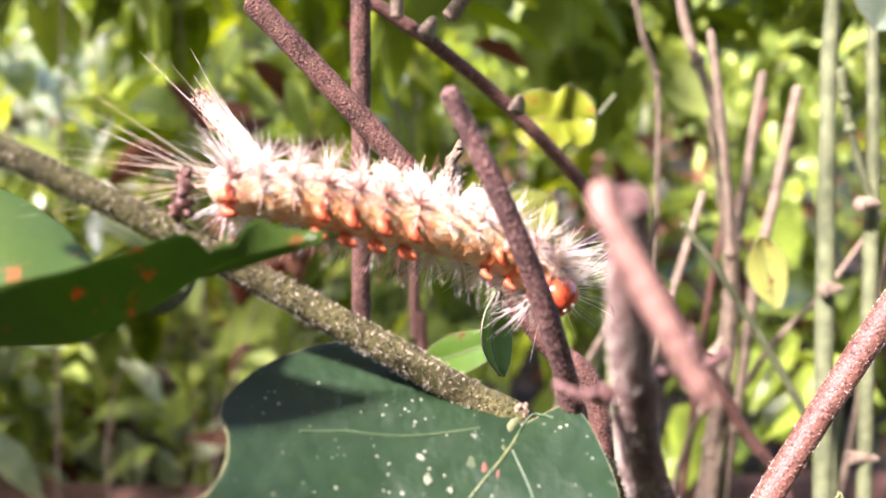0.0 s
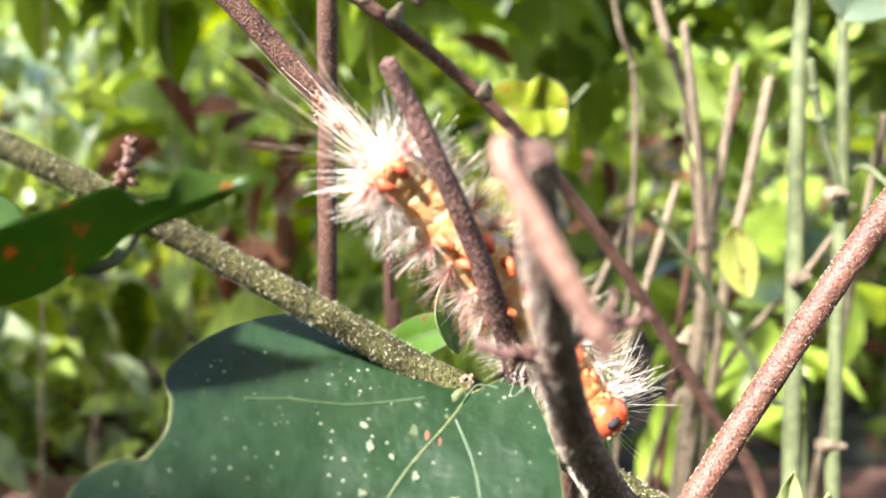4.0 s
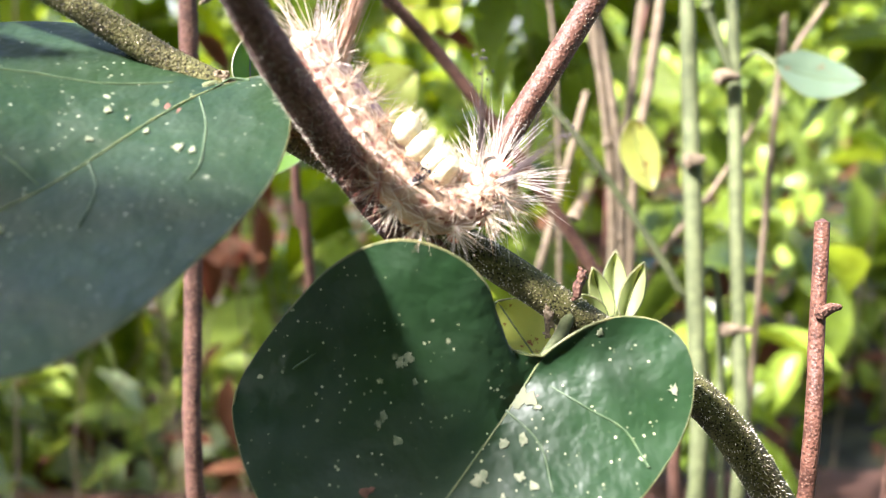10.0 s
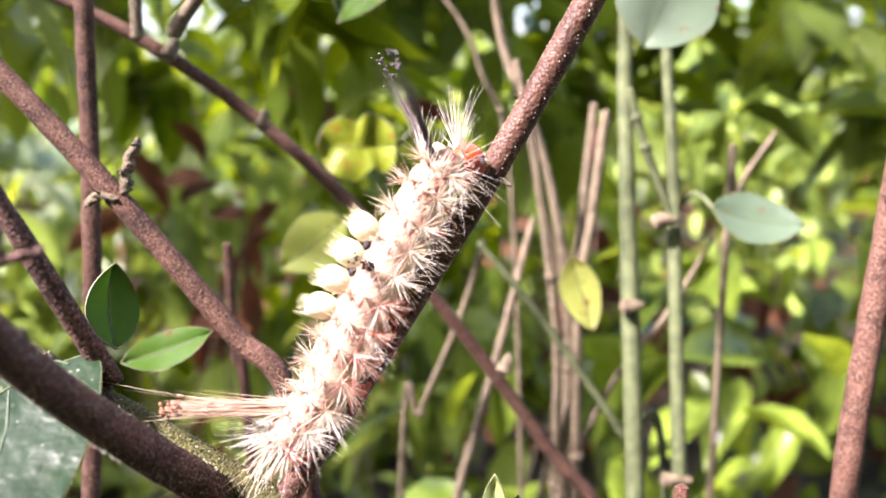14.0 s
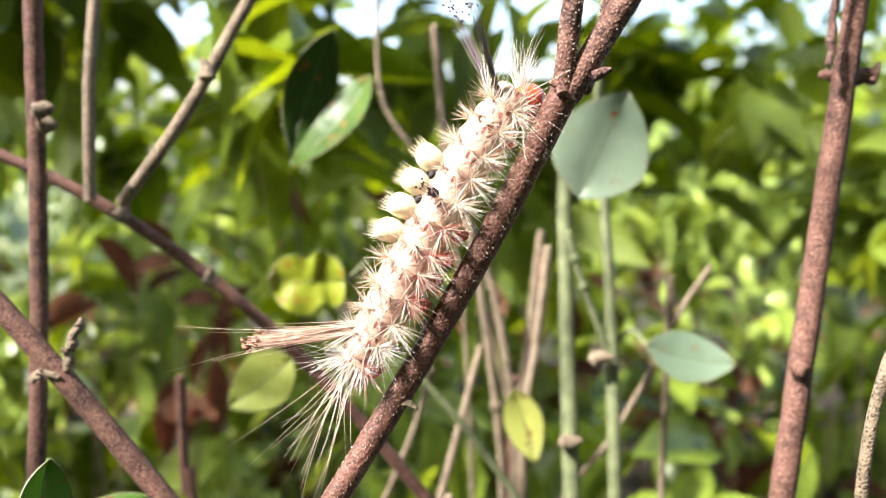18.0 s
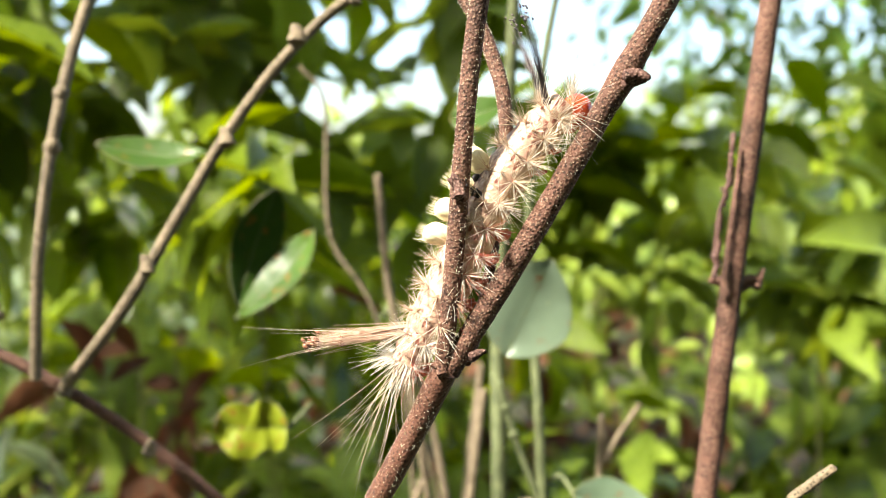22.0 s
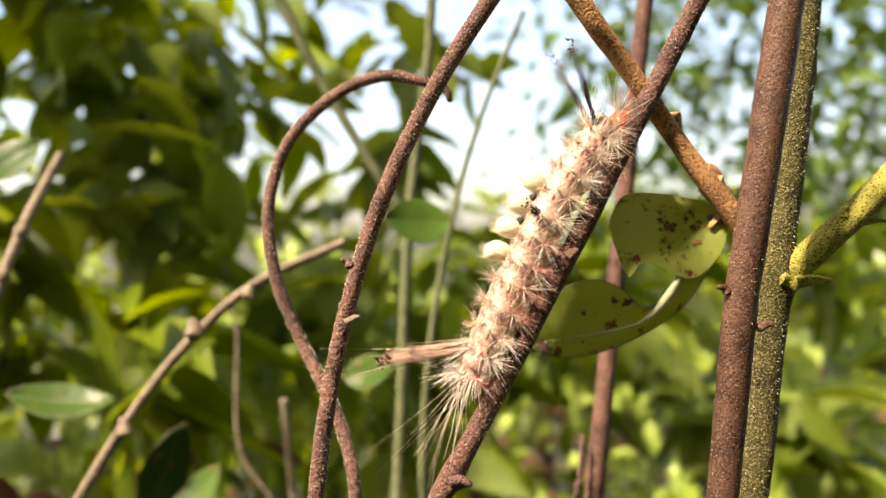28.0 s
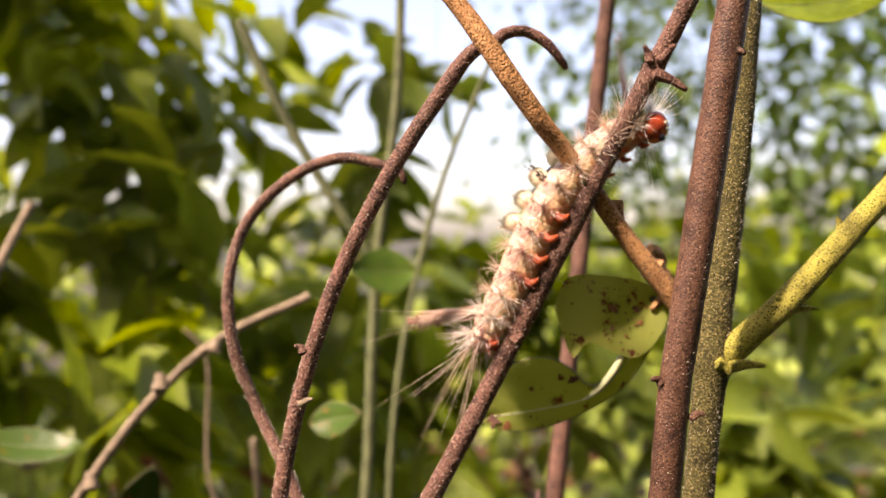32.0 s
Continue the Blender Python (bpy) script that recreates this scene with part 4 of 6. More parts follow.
part_of(green_stem, fuzz(GREEN_LINE, 7000, 0.03, DOWN, green_stem, 9, (0.5, 1.0)))
fuzz(BROWN_LINE, 2500, 0.016, DOWN, brown_stem, 10)
BACK, STEMS = [], []
for k, (pts, mat, label) in enumerate((
        ([(-2.21, 2.91, 1.92, 0.137), (-1.50, 2.81, 1.18, 0.138), (-0.79, 2.71, 0.42, 0.139), (-0.11, 2.62, -0.36, 0.140), (0.55, 2.54, -1.16, 0.141), (1.19, 2.47, -1.97, 0.142), (1.82, 2.40, -2.80, 0.143), (2.12, 2.58, -6.24, 0.155), (3.07, 3.15, -17.15, 0.192), (4.32, 3.90, -31.50, 0.240)], BARK_BROWN, "bare reddish twig behind the shrub"),
        ([(-3.20, 5.21, 2.82, 0.092), (-1.24, 5.29, 1.93, 0.097), (0.41, 5.51, 0.77, 0.101), (1.82, 5.81, -0.60, 0.105), (3.05, 6.14, -2.13, 0.110), (4.18, 6.45, -3.76, 0.114), (5.27, 6.69, -5.44, 0.119), (6.39, 6.82, -7.12, 0.123), (6.69, 7.00, -10.04, 0.132), (7.64, 7.57, -19.31, 0.162), (8.89, 8.32, -31.50, 0.200)], BARK_BROWN, "long thin brown twig behind the shrub"),
        ([(-0.05, 4.52, 1.70, 0.099), (0.88, 4.60, 2.92, 0.096), (1.66, 4.78, 4.23, 0.094), (2.44, 5.01, 5.55, 0.091), (3.34, 5.26, 6.76, 0.088), (4.47, 5.51, 7.77, 0.085), (5.97, 5.71, 8.47, 0.083)], BARK_TAN, "thin jointed tan twig, slanting upward"),
        ([(-0.76, 5.03, 1.69, 0.089), (-0.68, 5.16, 3.56, 0.092), (-0.53, 5.50, 5.36, 0.095), (-0.32, 6.06, 7.07, 0.099), (-0.04, 6.84, 8.71, 0.102), (0.31, 7.83, 10.26, 0.09)], BARK_TAN, "thin jointed tan twig, nearly upright"),
        ([(-1.12, 2.77, -31.50, 0.220), (-1.12, 2.57, -18.86, 0.172), (-1.12, 2.42, -9.25, 0.135), (-1.12, 2.37, -6.22, 0.124), (-1.16, 3.04, -4.28, 0.125), (-1.18, 3.59, -2.32, 0.126), (-1.18, 4.01, -0.34, 0.127), (-1.17, 4.30, 1.67, 0.128), (-1.14, 4.47, 3.70, 0.129), (-1.09, 4.50, 5.75, 0.130), (-1.29, 4.50, 9.75, 0.140)], BARK_BROWN, "upright reddish stem behind the shrub"),
        ([(6.90, 6.49, -31.50, 0.220), (6.85, 6.29, -19.76, 0.195), (6.81, 6.14, -10.83, 0.176), (6.80, 6.09, -8.01, 0.170), (6.79, 6.67, -6.13, 0.167), (6.79, 7.25, -4.24, 0.164), (6.78, 7.83, -2.36, 0.162), (6.78, 8.41, -0.47, 0.145), (6.79, 8.95, 1.41, 0.14), (6.88, 9.1, 3.2, 0.135), (6.97, 9.1, 4.7, 0.13), (7.18, 9.05, 9.0, 0.12), (7.64, 9.0, 12.7, 0.11), (7.75, 9.0, 16.0, 0.1)], STEM_GREEN, "straight pale green stem, thicker one"),
        ([(7.69, 6.61, -31.50, 0.200), (7.64, 6.41, -19.79, 0.166), (7.60, 6.26, -10.89, 0.140), (7.59, 6.21, -8.08, 0.132), (7.60, 6.77, -6.16, 0.131), (7.60, 7.33, -4.23, 0.130), (7.61, 7.89, -2.31, 0.129), (7.61, 8.45, -0.39, 0.11), (7.55, 9.01, 1.54, 0.1), (7.42, 9.0, 3.68, 0.09), (7.66, 9.0, 6.64, 0.075), (8.17, 9.0, 9.23, 0.07), (8.81, 9.0, 11.34, 0.065), (9.7, 9.0, 13.46, 0.06)], STEM_GREEN, "straight pale green stem, thinner one"),
        ([(6.80, 8.35, 0.72, 0.075), (7.09, 8.25, -0.31, 0.075), (7.58, 8.04, -1.62, 0.075)], STEM_GREEN, "thin green stalk between two stems"),
        ([(5.77, 9.41, -31.50, 0.150), (5.72, 9.11, -19.36, 0.123), (5.68, 8.88, -10.14, 0.102), (5.67, 8.81, -7.23, 0.095), (5.87, 9.33, -4.92, 0.095), (5.76, 9.83, -2.64, 0.095), (5.32, 10.31, -0.40, 0.095), (4.53, 10.76, 1.80, 0.095), (4.23, 10.76, 4.80, 0.090)], BARK_TAN, "bent pale tan stem among green leaves"),
        ([(3.03, 9.19, -31.50, 0.150), (3.28, 8.89, -19.56, 0.130), (3.47, 8.66, -10.49, 0.114), (3.53, 8.59, -7.63, 0.109), (4.08, 9.09, -5.73, 0.099), (4.63, 9.58, -3.83, 0.089), (5.17, 10.08, -1.94, 0.079)], BARK_TAN, "slanting pale tan stem among green leaves"),
        ([(5.31, 9.85, -31.50, 0.150), (5.46, 9.55, -19.40, 0.131), (5.57, 9.33, -10.20, 0.117), (5.61, 9.25, -7.30, 0.113), (5.90, 9.96, -4.75, 0.107), (6.21, 10.67, -2.20, 0.101), (6.55, 11.37, 0.34, 0.095)], BARK_TAN, "upright pale tan stem among green leaves"),
        ([(5.71, 9.48, -31.50, 0.150), (5.86, 9.18, -17.40, 0.131), (5.98, 8.95, -6.69, 0.117), (6.01, 8.88, -3.31, 0.112), (6.26, 9.10, -1.71, 0.104), (6.52, 9.38, 0.28, 0.095)], BARK_TAN, "broken pale tan stem among green leaves"),
        ([(5.85, 9.37, -31.50, 0.130), (5.70, 9.07, -17.74, 0.113), (5.58, 8.84, -7.29, 0.099), (5.55, 8.77, -3.99, 0.095), (5.18, 9.19, -0.78, 0.086), (4.80, 9.46, 1.28, 0.078)], BARK_TAN, "leaning pale tan stem among green leaves"),
        ([(8.69, 4.04, -31.50, 0.240), (8.84, 3.74, -17.75, 0.210), (8.96, 3.51, -7.29, 0.186), (8.99, 3.44, -3.99, 0.179), (9.30, 3.70, -1.48, 0.171), (9.60, 3.87, 1.04, 0.163), (9.88, 3.96, 3.56, 0.155), (10.15, 3.97, 6.08, 0.147), (10.41, 3.89, 8.60, 0.139), (10.65, 3.72, 11.12, 0.131), (10.89, 3.48, 13.65, 0.122)], BARK_BROWN, "upright brown stem with a node collar"),
        ([(5.49, -0.20, -31.50, 0.160), (5.64, -0.45, -18.08, 0.119), (5.76, -0.64, -7.89, 0.088), (5.79, -0.70, -4.67, 0.079), (5.87, -0.41, -3.60, 0.073), (5.95, -0.11, -2.53, 0.068)], BARK_SMOOTH, "short bare broken pinkish stick"),
        ([(8.57, 1.49, -31.50, 0.140), (8.77, 1.19, -15.94, 0.102), (8.93, 0.96, -4.11, 0.073), (8.97, 0.89, -0.38, 0.064), (9.49, 1.02, 1.14, 0.060), (9.77, 1.06, 1.46, 0.054), (10.07, 1.10, 1.66, 0.048)], BARK_TAN, "thin curved dry tan tendril"),
        ([(4.22, 9.0, 14.27, 0.12), (4.88, 9.0, 12.81, 0.115), (5.6, 9.0, 11.46, 0.11), (6.57, 9.02, 9.85, 0.11), (7.2, 9.05, 8.9, 0.1)], STEM_GREEN, "slanting green shoot on a pale upright stem"),
        ([(5.2, 13.0, -31.5, 0.079), (4.9, 12.6, -4.0, 0.062), (4.07, 12.1, 1.23, 0.056), (2.96, 12.0, 3.42, 0.053), (2.9, 12.0, 6.45, 0.048), (2.33, 12.0, 7.36, 0.040)], BARK_TAN, "thin crooked tan stem among leaves"),
        ([(6.0, 10.1, -31.5, 0.079), (5.92, 10.0, -7.41, 0.056), (5.85, 10.0, -4.26, 0.051), (5.54, 10.0, -2.28, 0.045), (5.08, 10.0, -0.38, 0.040)], BARK_TAN, "leaning thin tan stem among green leaves"),
        ([(5.6, 11.4, -31.5, 0.090), (5.8, 11.0, -6.0, 0.075), (6.17, 11.0, -2.78, 0.068), (6.57, 11.0, -0.16, 0.060)], BARK_SMOOTH, "thin reddish stem among green leaves"),
        ([(2.2, 10.4, -31.5, 0.090), (5.2, 10.1, -9.0, 0.075), (6.17, 10.0, -7.0, 0.075), (7.0, 10.0, -5.29, 0.068), (7.93, 10.0, -4.03, 0.060), (8.87, 10.0, -2.32, 0.045)], BARK_TAN, "slanting thin tan stem behind two green stems"),
        ([(8.6, 7.9, -31.5, 0.090), (7.6, 7.6, -7.5, 0.075), (6.66, 7.5, -5.5, 0.075), (5.09, 7.5, -3.17, 0.068), (4.08, 7.5, -1.89, 0.060)], STEM_GREEN, "slanting thin green stem"),
        ([(1.0, 9.9, -31.5, 0.090), (2.3, 9.6, -7.5, 0.075), (2.76, 9.5, -5.97, 0.075), (3.65, 9.5, -3.83, 0.068), (4.14, 9.5, -2.27, 0.060)], BARK_TAN, "slanting thin tan stem, ends bare"),
        ([(-0.2, 8.2, -31.5, 0.120), (-0.48, 8.0, -6.34, 0.105), (-0.65, 8.0, -4.21, 0.098), (-0.64, 8.0, -1.97, 0.090)], BARK_BROWN, "short brown stem stump behind twigs"),
        ([(9.0, 10.4, -31.5, 0.090), (9.1, 10.0, -3.0, 0.075), (9.26, 10.0, -1.47, 0.068), (9.97, 10.0, -0.21, 0.053)], BARK_TAN, "bent tan stick among green leaves"))):
    STEMS.append(pts)
    BACK.append(twig("bare_twig", pts, mat, label, seed=20 + k, group="bare twigs"))


def back_bits(k, bits):
    for kind, *what in bits:
        if kind == "bud":
            part_of(BACK[k], bud(what[0], what[1], BARK_DARK if k == 13 else BARK_TAN, BACK[k], seed=k))
        else:
            part_of(BACK[k], spur(*what, BARK_TAN if k < 13 else BARK_BROWN, BACK[k], "node"))


back_bits(0, [("bud", [(-0.06, 2.54, -0.17), (-0.02, 2.61, 0.12), (0.11, 2.68, 0.43)], 0.1), ("bud", [(-0.17, 2.52, -0.26), (-0.40, 2.51, -0.23), (-0.50, 2.49, -0.33)], 0.08)])
back_bits(1, [("spur", (-0.39, 5.16, 1.42), (-0.26, 5.22, 1.66), 0.12), ("spur", (0.91, 5.21, 0.39), (0.94, 5.26, 0.61), 0.12), ("spur", (4.46, 6.22, -3.83), (4.57, 6.29, -3.55), 0.12)])
back_bits(2, [("spur", (1.27, 4.55, 3.45), (1.20, 4.57, 3.69), 0.13), ("spur", (2.45, 4.90, 5.36), (2.36, 4.92, 5.60), 0.13), ("spur", (3.48, 5.22, 6.93), (3.43, 5.24, 7.18), 0.15), ("spur", (4.35, 5.37, 7.56), (4.39, 5.38, 7.76), 0.13)])
back_bits(4, [("spur", (-0.86, 3.85, 3.00), (-0.64, 3.86, 3.05), 0.14), ("spur", (-1.07, 4.37, 2.80), (-0.88, 4.38, 2.81), 0.14)])
back_bits(5, [("spur", (6.61, 7.33, -3.03), (6.96, 7.34, -3.01), 0.14), ("spur", (7.29, 6.72, -6.05), (7.80, 6.72, -6.06), 0.14)])
back_bits(6, [("spur", (7.20, 7.74, -1.56), (7.59, 7.75, -1.57), 0.15)])
back_bits(13, [("spur", (9.97, 4.04, 3.29), (10.30, 4.06, 3.36), 0.13), ("spur", (9.88, 4.04, 3.29), (9.57, 4.04, 3.35), 0.12), ("spur", (10.22, 4.05, 3.25), (10.35, 4.09, 3.51), 0.08),
               ("spur", (9.28, 3.60, -0.57), (9.43, 3.61, -0.50), 0.12), ("bud", [(9.50, 3.62, 3.46), (9.56, 3.68, 4.20), (9.71, 3.74, 4.92), (9.77, 3.78, 5.44)], 0.07)])
back_bits(14, [("spur", (5.85, -0.44, -3.32), (6.06, -0.42, -3.26), 0.07)])

NODES = {3: BARK_TAN, 7: STEM_GREEN, 8: BARK_TAN, 9: BARK_TAN, 10: BARK_TAN, 11: BARK_TAN, 12: BARK_TAN, 15: BARK_TAN, 17: BARK_TAN, 18: BARK_TAN, 20: BARK_TAN, 22: BARK_TAN}
for k, mat in NODES.items():
    rows = curve_through(STEMS[k], 1.2)
    for n, f in enumerate((0.5, 0.66, 0.8, 0.93)):
        a, b = rows[int(f * (len(rows) - 2))], rows[int(f * (len(rows) - 2)) + 1]
        way = (b - a)[:3] / np.linalg.norm((b - a)[:3])
        r = a[3]
        part_of(BACK[k], part("node", tube([(*(a[:3] - way * r * 1.5), r * 0.9), (*a[:3], r * 1.5), (*(a[:3] + way * r * 1.3), r * 0.9)], steps=8, sides=9, rough=0.25, seed=k + n), mat, BACK[k]))

# ---- leaves near the caterpillar ----
leaf_a = leaf("heart_leaf", "dark green heart-shaped leaf with pale specks and a bitten edge", LEAF_DARK,
     [(0.59, -0.82, -1.17), (0.42, -1.13, -1.25), (0.14, -1.46, -1.43), (-0.08, -1.82, -1.61), (-0.31, -2.18, -1.78), (-0.60, -2.62, -1.99), (-0.62, -4.00, -2.60)],
     [(0.59, -0.82, -1.17), (0.15, -0.66, -0.98), (-0.44, -0.38, -0.70), (-0.96, -0.54, -0.62), (-1.40, -0.90, -0.65), (-1.63, -1.33, -0.76), (-1.55, -1.47, -0.84), (-1.49, -1.71, -0.96), (-1.54, -1.93, -1.03), (-1.57, -2.02, -1.07), (-1.65, -2.02, -1.04), (-1.83, -2.14, -1.04), (-1.90, -2.49, -1.17), (-1.43, -3.58, -1.95), (-0.62, -4.00, -2.60)],
     [(0.59, -0.82, -1.17), (0.98, -0.64, -1.10), (1.18, -1.02, -1.28), (1.26, -1.40, -1.48), (1.24, -1.85, -1.72), (1.12, -2.30, -1.94), (0.91, -2.72, -2.15), (0.69, -3.10, -2.34), (0.42, -3.40, -2.50), (0.08, -3.67, -2.57), (-0.62, -4.00, -2.60)],
     stalk=[(*(0.58, -0.70, -1.15), 0.05), (*(0.48, -0.86, -1.17), 0.05), (*(0.39, -1.05, -1.27), 0.03)], parent=shrub, cup=0.02, ruffle=0.006, n=90, m=10, seed=3,
     ribs=[[(0.23, -0.93, -1.16), (-0.06, -1.00, -1.18), (-0.39, -1.07, -1.19), (-0.81, -1.11, -1.18), (-1.13, -1.18, -1.19)], [(0.48, -1.07, -1.26), (0.61, -1.37, -1.42), (0.66, -1.62, -1.56), (0.69, -1.87, -1.69), (0.65, -2.01, -1.76)], [(-0.11, -1.89, -1.64), (0.04, -2.13, -1.78), (0.07, -2.34, -1.89), (0.06, -2.52, -1.99)], [(0.54, -0.92, -1.18), (0.66, -0.76, -1.10), (0.82, -0.77, -1.13)], [(-0.35, -2.16, -1.77), (-0.64, -2.00, -1.66), (-0.92, -1.88, -1.58)]])
leaf_c = leaf("heart_leaf", "dark green two-lobed leaf with pale specks and a pink scar", LEAF_LOBED,
     [(3.24, -1.22, -3.43), (3.06, -1.27, -3.72), (2.75, -1.57, -4.05), (2.30, -1.99, -4.50), (1.81, -2.40, -4.95)],
     [(3.24, -1.22, -3.43), (2.91, -1.21, -3.32), (2.79, -1.34, -2.79), (2.44, -1.39, -2.46), (1.95, -1.34, -2.40), (1.37, -1.16, -2.77), (0.71, -1.15, -3.59), (0.68, -1.47, -3.94), (1.07, -1.99, -4.50), (1.81, -2.40, -4.95)],
     [(3.24, -1.22, -3.43), (3.43, -1.21, -3.28), (3.79, -1.12, -3.14), (4.22, -1.08, -3.18), (4.46, -1.26, -3.44), (4.37, -1.50, -3.97), (3.79, -1.97, -4.48), (2.91, -2.28, -4.82), (1.81, -2.40, -4.95)],
     stalk=[(*(3.55, -0.74, -3.17), 0.06), (*(3.42, -0.94, -3.34), 0.055), (*(3.24, -1.14, -3.49), 0.045)], parent=shrub, cup=0.12, ruffle=0.006, n=48, m=10, seed=5,
     ribs=[[(3.08, -1.20, -3.44), (2.75, -1.18, -3.36), (2.28, -1.12, -3.34), (1.60, -1.01, -3.41), (1.14, -1.15, -3.59)], [(3.30, -1.24, -3.69), (3.58, -1.37, -3.83), (3.89, -1.50, -3.97), (4.05, -1.70, -4.19)], [(2.93, -1.37, -3.83), (3.20, -1.57, -4.05), (3.28, -1.83, -4.33)]])
SCAR = plain("leaf_scar", (0.08, 0.03, 0.018), (0.17, 0.075, 0.05), 900, 0.8)
SCAR_PALE = plain("dried_scar", (0.1, 0.05, 0.045), (0.17, 0.095, 0.085), 900, 0.8)
HALO = plain("yellowed_leaf", (0.03, 0.05, 0.017), (0.085, 0.09, 0.028), 500, 0.6)


def scar(parent, at, face, r, lift, mat, name, seed, ragged=(0.75, 1.2)):
    """A thin dried patch lying on a leaf."""
    f = Vector(face).normalized()
    side = f.cross(Vector((0.3, 0.2, 0.9))).normalized()
    other = f.cross(side)
    rng = random.Random(seed)
    bm = bmesh.new()
    mid = bm.verts.new((Vector(at) + f * (lift + 0.003)) * CM)
    rims = [[bm.verts.new((Vector(at) + f * up + (side * math.cos(a) + other * math.sin(a)) * r * w * q) * CM) for a, q in ring] for ring in [[(k * 0.3927, rng.uniform(*ragged)) for k in range(16)]] for up, w in ((lift, 1.0), (lift - 0.03, 1.05))]
    for k in range(16):
        bm.faces.new((mid, rims[0][k - 1], rims[0][k]))
        bm.faces.new((rims[0][k - 1], rims[1][k - 1], rims[1][k], rims[0][k]))
    bmesh.ops.recalc_face_normals(bm, faces=bm.faces)
    part(name, bm, mat, parent)


folded_leaf = leaf("folded_leaf", "green leaf folded lengthwise, with rusty spots and a torn tip", LEAF_FOLD,
     [(-3.67, -1.89, -0.11), (-2.51, -1.82, -0.06), (-2.01, -1.65, 0.14), (-1.63, -1.51, 0.41), (-1.26, -1.45, 0.59), (-0.89, -1.45, 0.74)],
     [(-3.67, -1.89, -0.11), (-2.67, -2.13, 0.44), (-2.26, -1.99, 0.56), (-1.81, -1.72, 0.73), (-1.43, -1.52, 0.86), (-1.17, -1.44, 0.78), (-0.89, -1.44, 0.78)],
     [(-3.67, -1.89, -0.11), (-3.61, -0.72, 0.59), (-2.94, -0.68, 0.37), (-2.42, -1.07, 0.14), (-1.70, -1.41, 0.37), (-1.23, -1.40, 0.57), (-0.89, -1.45, 0.73)],
     bites=[(0, 0.72, 0.84, 0.7)], ruffle=0.01, cup=0.05, vein=False, n=36,
     stalk=[(*(-1.83, -1.08, 0.27), 0.05), (*(-1.87, -1.28, 0.14), 0.05), (*(-1.92, -1.50, 0.12), 0.045), (*(-2.03, -1.59, 0.16), 0.04)])
curled = leaf("curled_leaf", "curled yellow-green leaf with brown spots and a large bite", LEAF_SICK,
     [(10.70, 0.36, 8.69), (10.16, 0.33, 8.62), (9.70, 0.25, 8.51), (9.40, 0.26, 8.42), (9.31, 0.37, 8.58)],
     [(10.70, 0.36, 8.69), (10.41, 0.48, 8.87), (9.91, 0.50, 8.96), (9.51, 0.52, 8.94), (9.33, 0.42, 8.68)],
     [(10.70, 0.36, 8.69), (10.56, 0.31, 8.28), (10.24, 0.36, 7.98), (9.67, 0.24, 8.19), (9.48, 0.19, 8.01), (9.33, 0.31, 8.43)],
     stalk=[(*(10.46, 0.37, 8.69), 0.05), (*(10.73, 0.36, 8.66), 0.07), (*(10.99, 0.46, 8.86), 0.09), (*(11.13, 0.56, 9.03), 0.1)], ruffle=0.03, cup=0.12, n=24, vein=False)
PALE_RIB = plain("pale_midrib", (0.36, 0.4, 0.2), (0.5, 0.52, 0.3), 900, 0.6)
curled_tip = leaf("curled_leaf_tip", "hanging yellow-green tip of a curled, bitten leaf", LEAF_SICK,
     [(10.36, 0.36, 8.14), (10.08, 0.41, 7.83), (9.79, 0.47, 7.53), (9.21, 0.63, 7.35), (8.49, 0.81, 7.22)],
     [(10.24, 0.37, 8.17), (10.03, 0.37, 7.95), (9.68, 0.42, 7.66), (9.57, 0.48, 7.83), (9.21, 0.65, 7.99), (8.75, 0.82, 7.79), (8.48, 0.81, 7.25)],
     [(10.46, 0.36, 8.11), (10.22, 0.45, 7.71), (9.85, 0.56, 7.41), (9.35, 0.67, 7.17), (8.87, 0.79, 7.08), (8.48, 0.81, 7.19)],
     bites=[(0, 0.12, 0.36, 0.55)], ruffle=0.015, cup=0.1, n=30, vein_mat=PALE_RIB)

part("torn_edge", tube([(10.16, 0.32, 8.20, 0.020), (10.07, 0.32, 7.95, 0.045), (9.95, 0.36, 7.75, 0.050), (9.79, 0.39, 7.57, 0.035), (9.67, 0.44, 7.48, 0.012)], steps=6, sides=8, rough=0.2), PALE_RIB, curled_tip, "pale torn strip of leaf")

RUST = plain("rusty_spot", (0.09, 0.028, 0.009), (0.2, 0.075, 0.016), 900, 0.7)
DEAD = plain("dead_edge", (0.04, 0.014, 0.008), (0.12, 0.045, 0.02), 700, 0.8)


def spot(holder, near, r, mat, seed, name="dead_spot"):
    """A dead patch on the blade of a leaf, at the blade's point nearest to a place."""
    me = (holder if holder.type == "MESH" else holder.children[0]).data
    v = min(me.vertices, key=lambda q: (q.co / CM - Vector(near)).length - 0.02 * (q.normal.y < 0))
    face = v.normal if v.normal.y < 0 else -v.normal
    scar(holder, tuple(v.co / CM), face, r * 0.55, 0.018 if name == "scar" else 0.014, mat, name, seed, (0.4, 1.45))


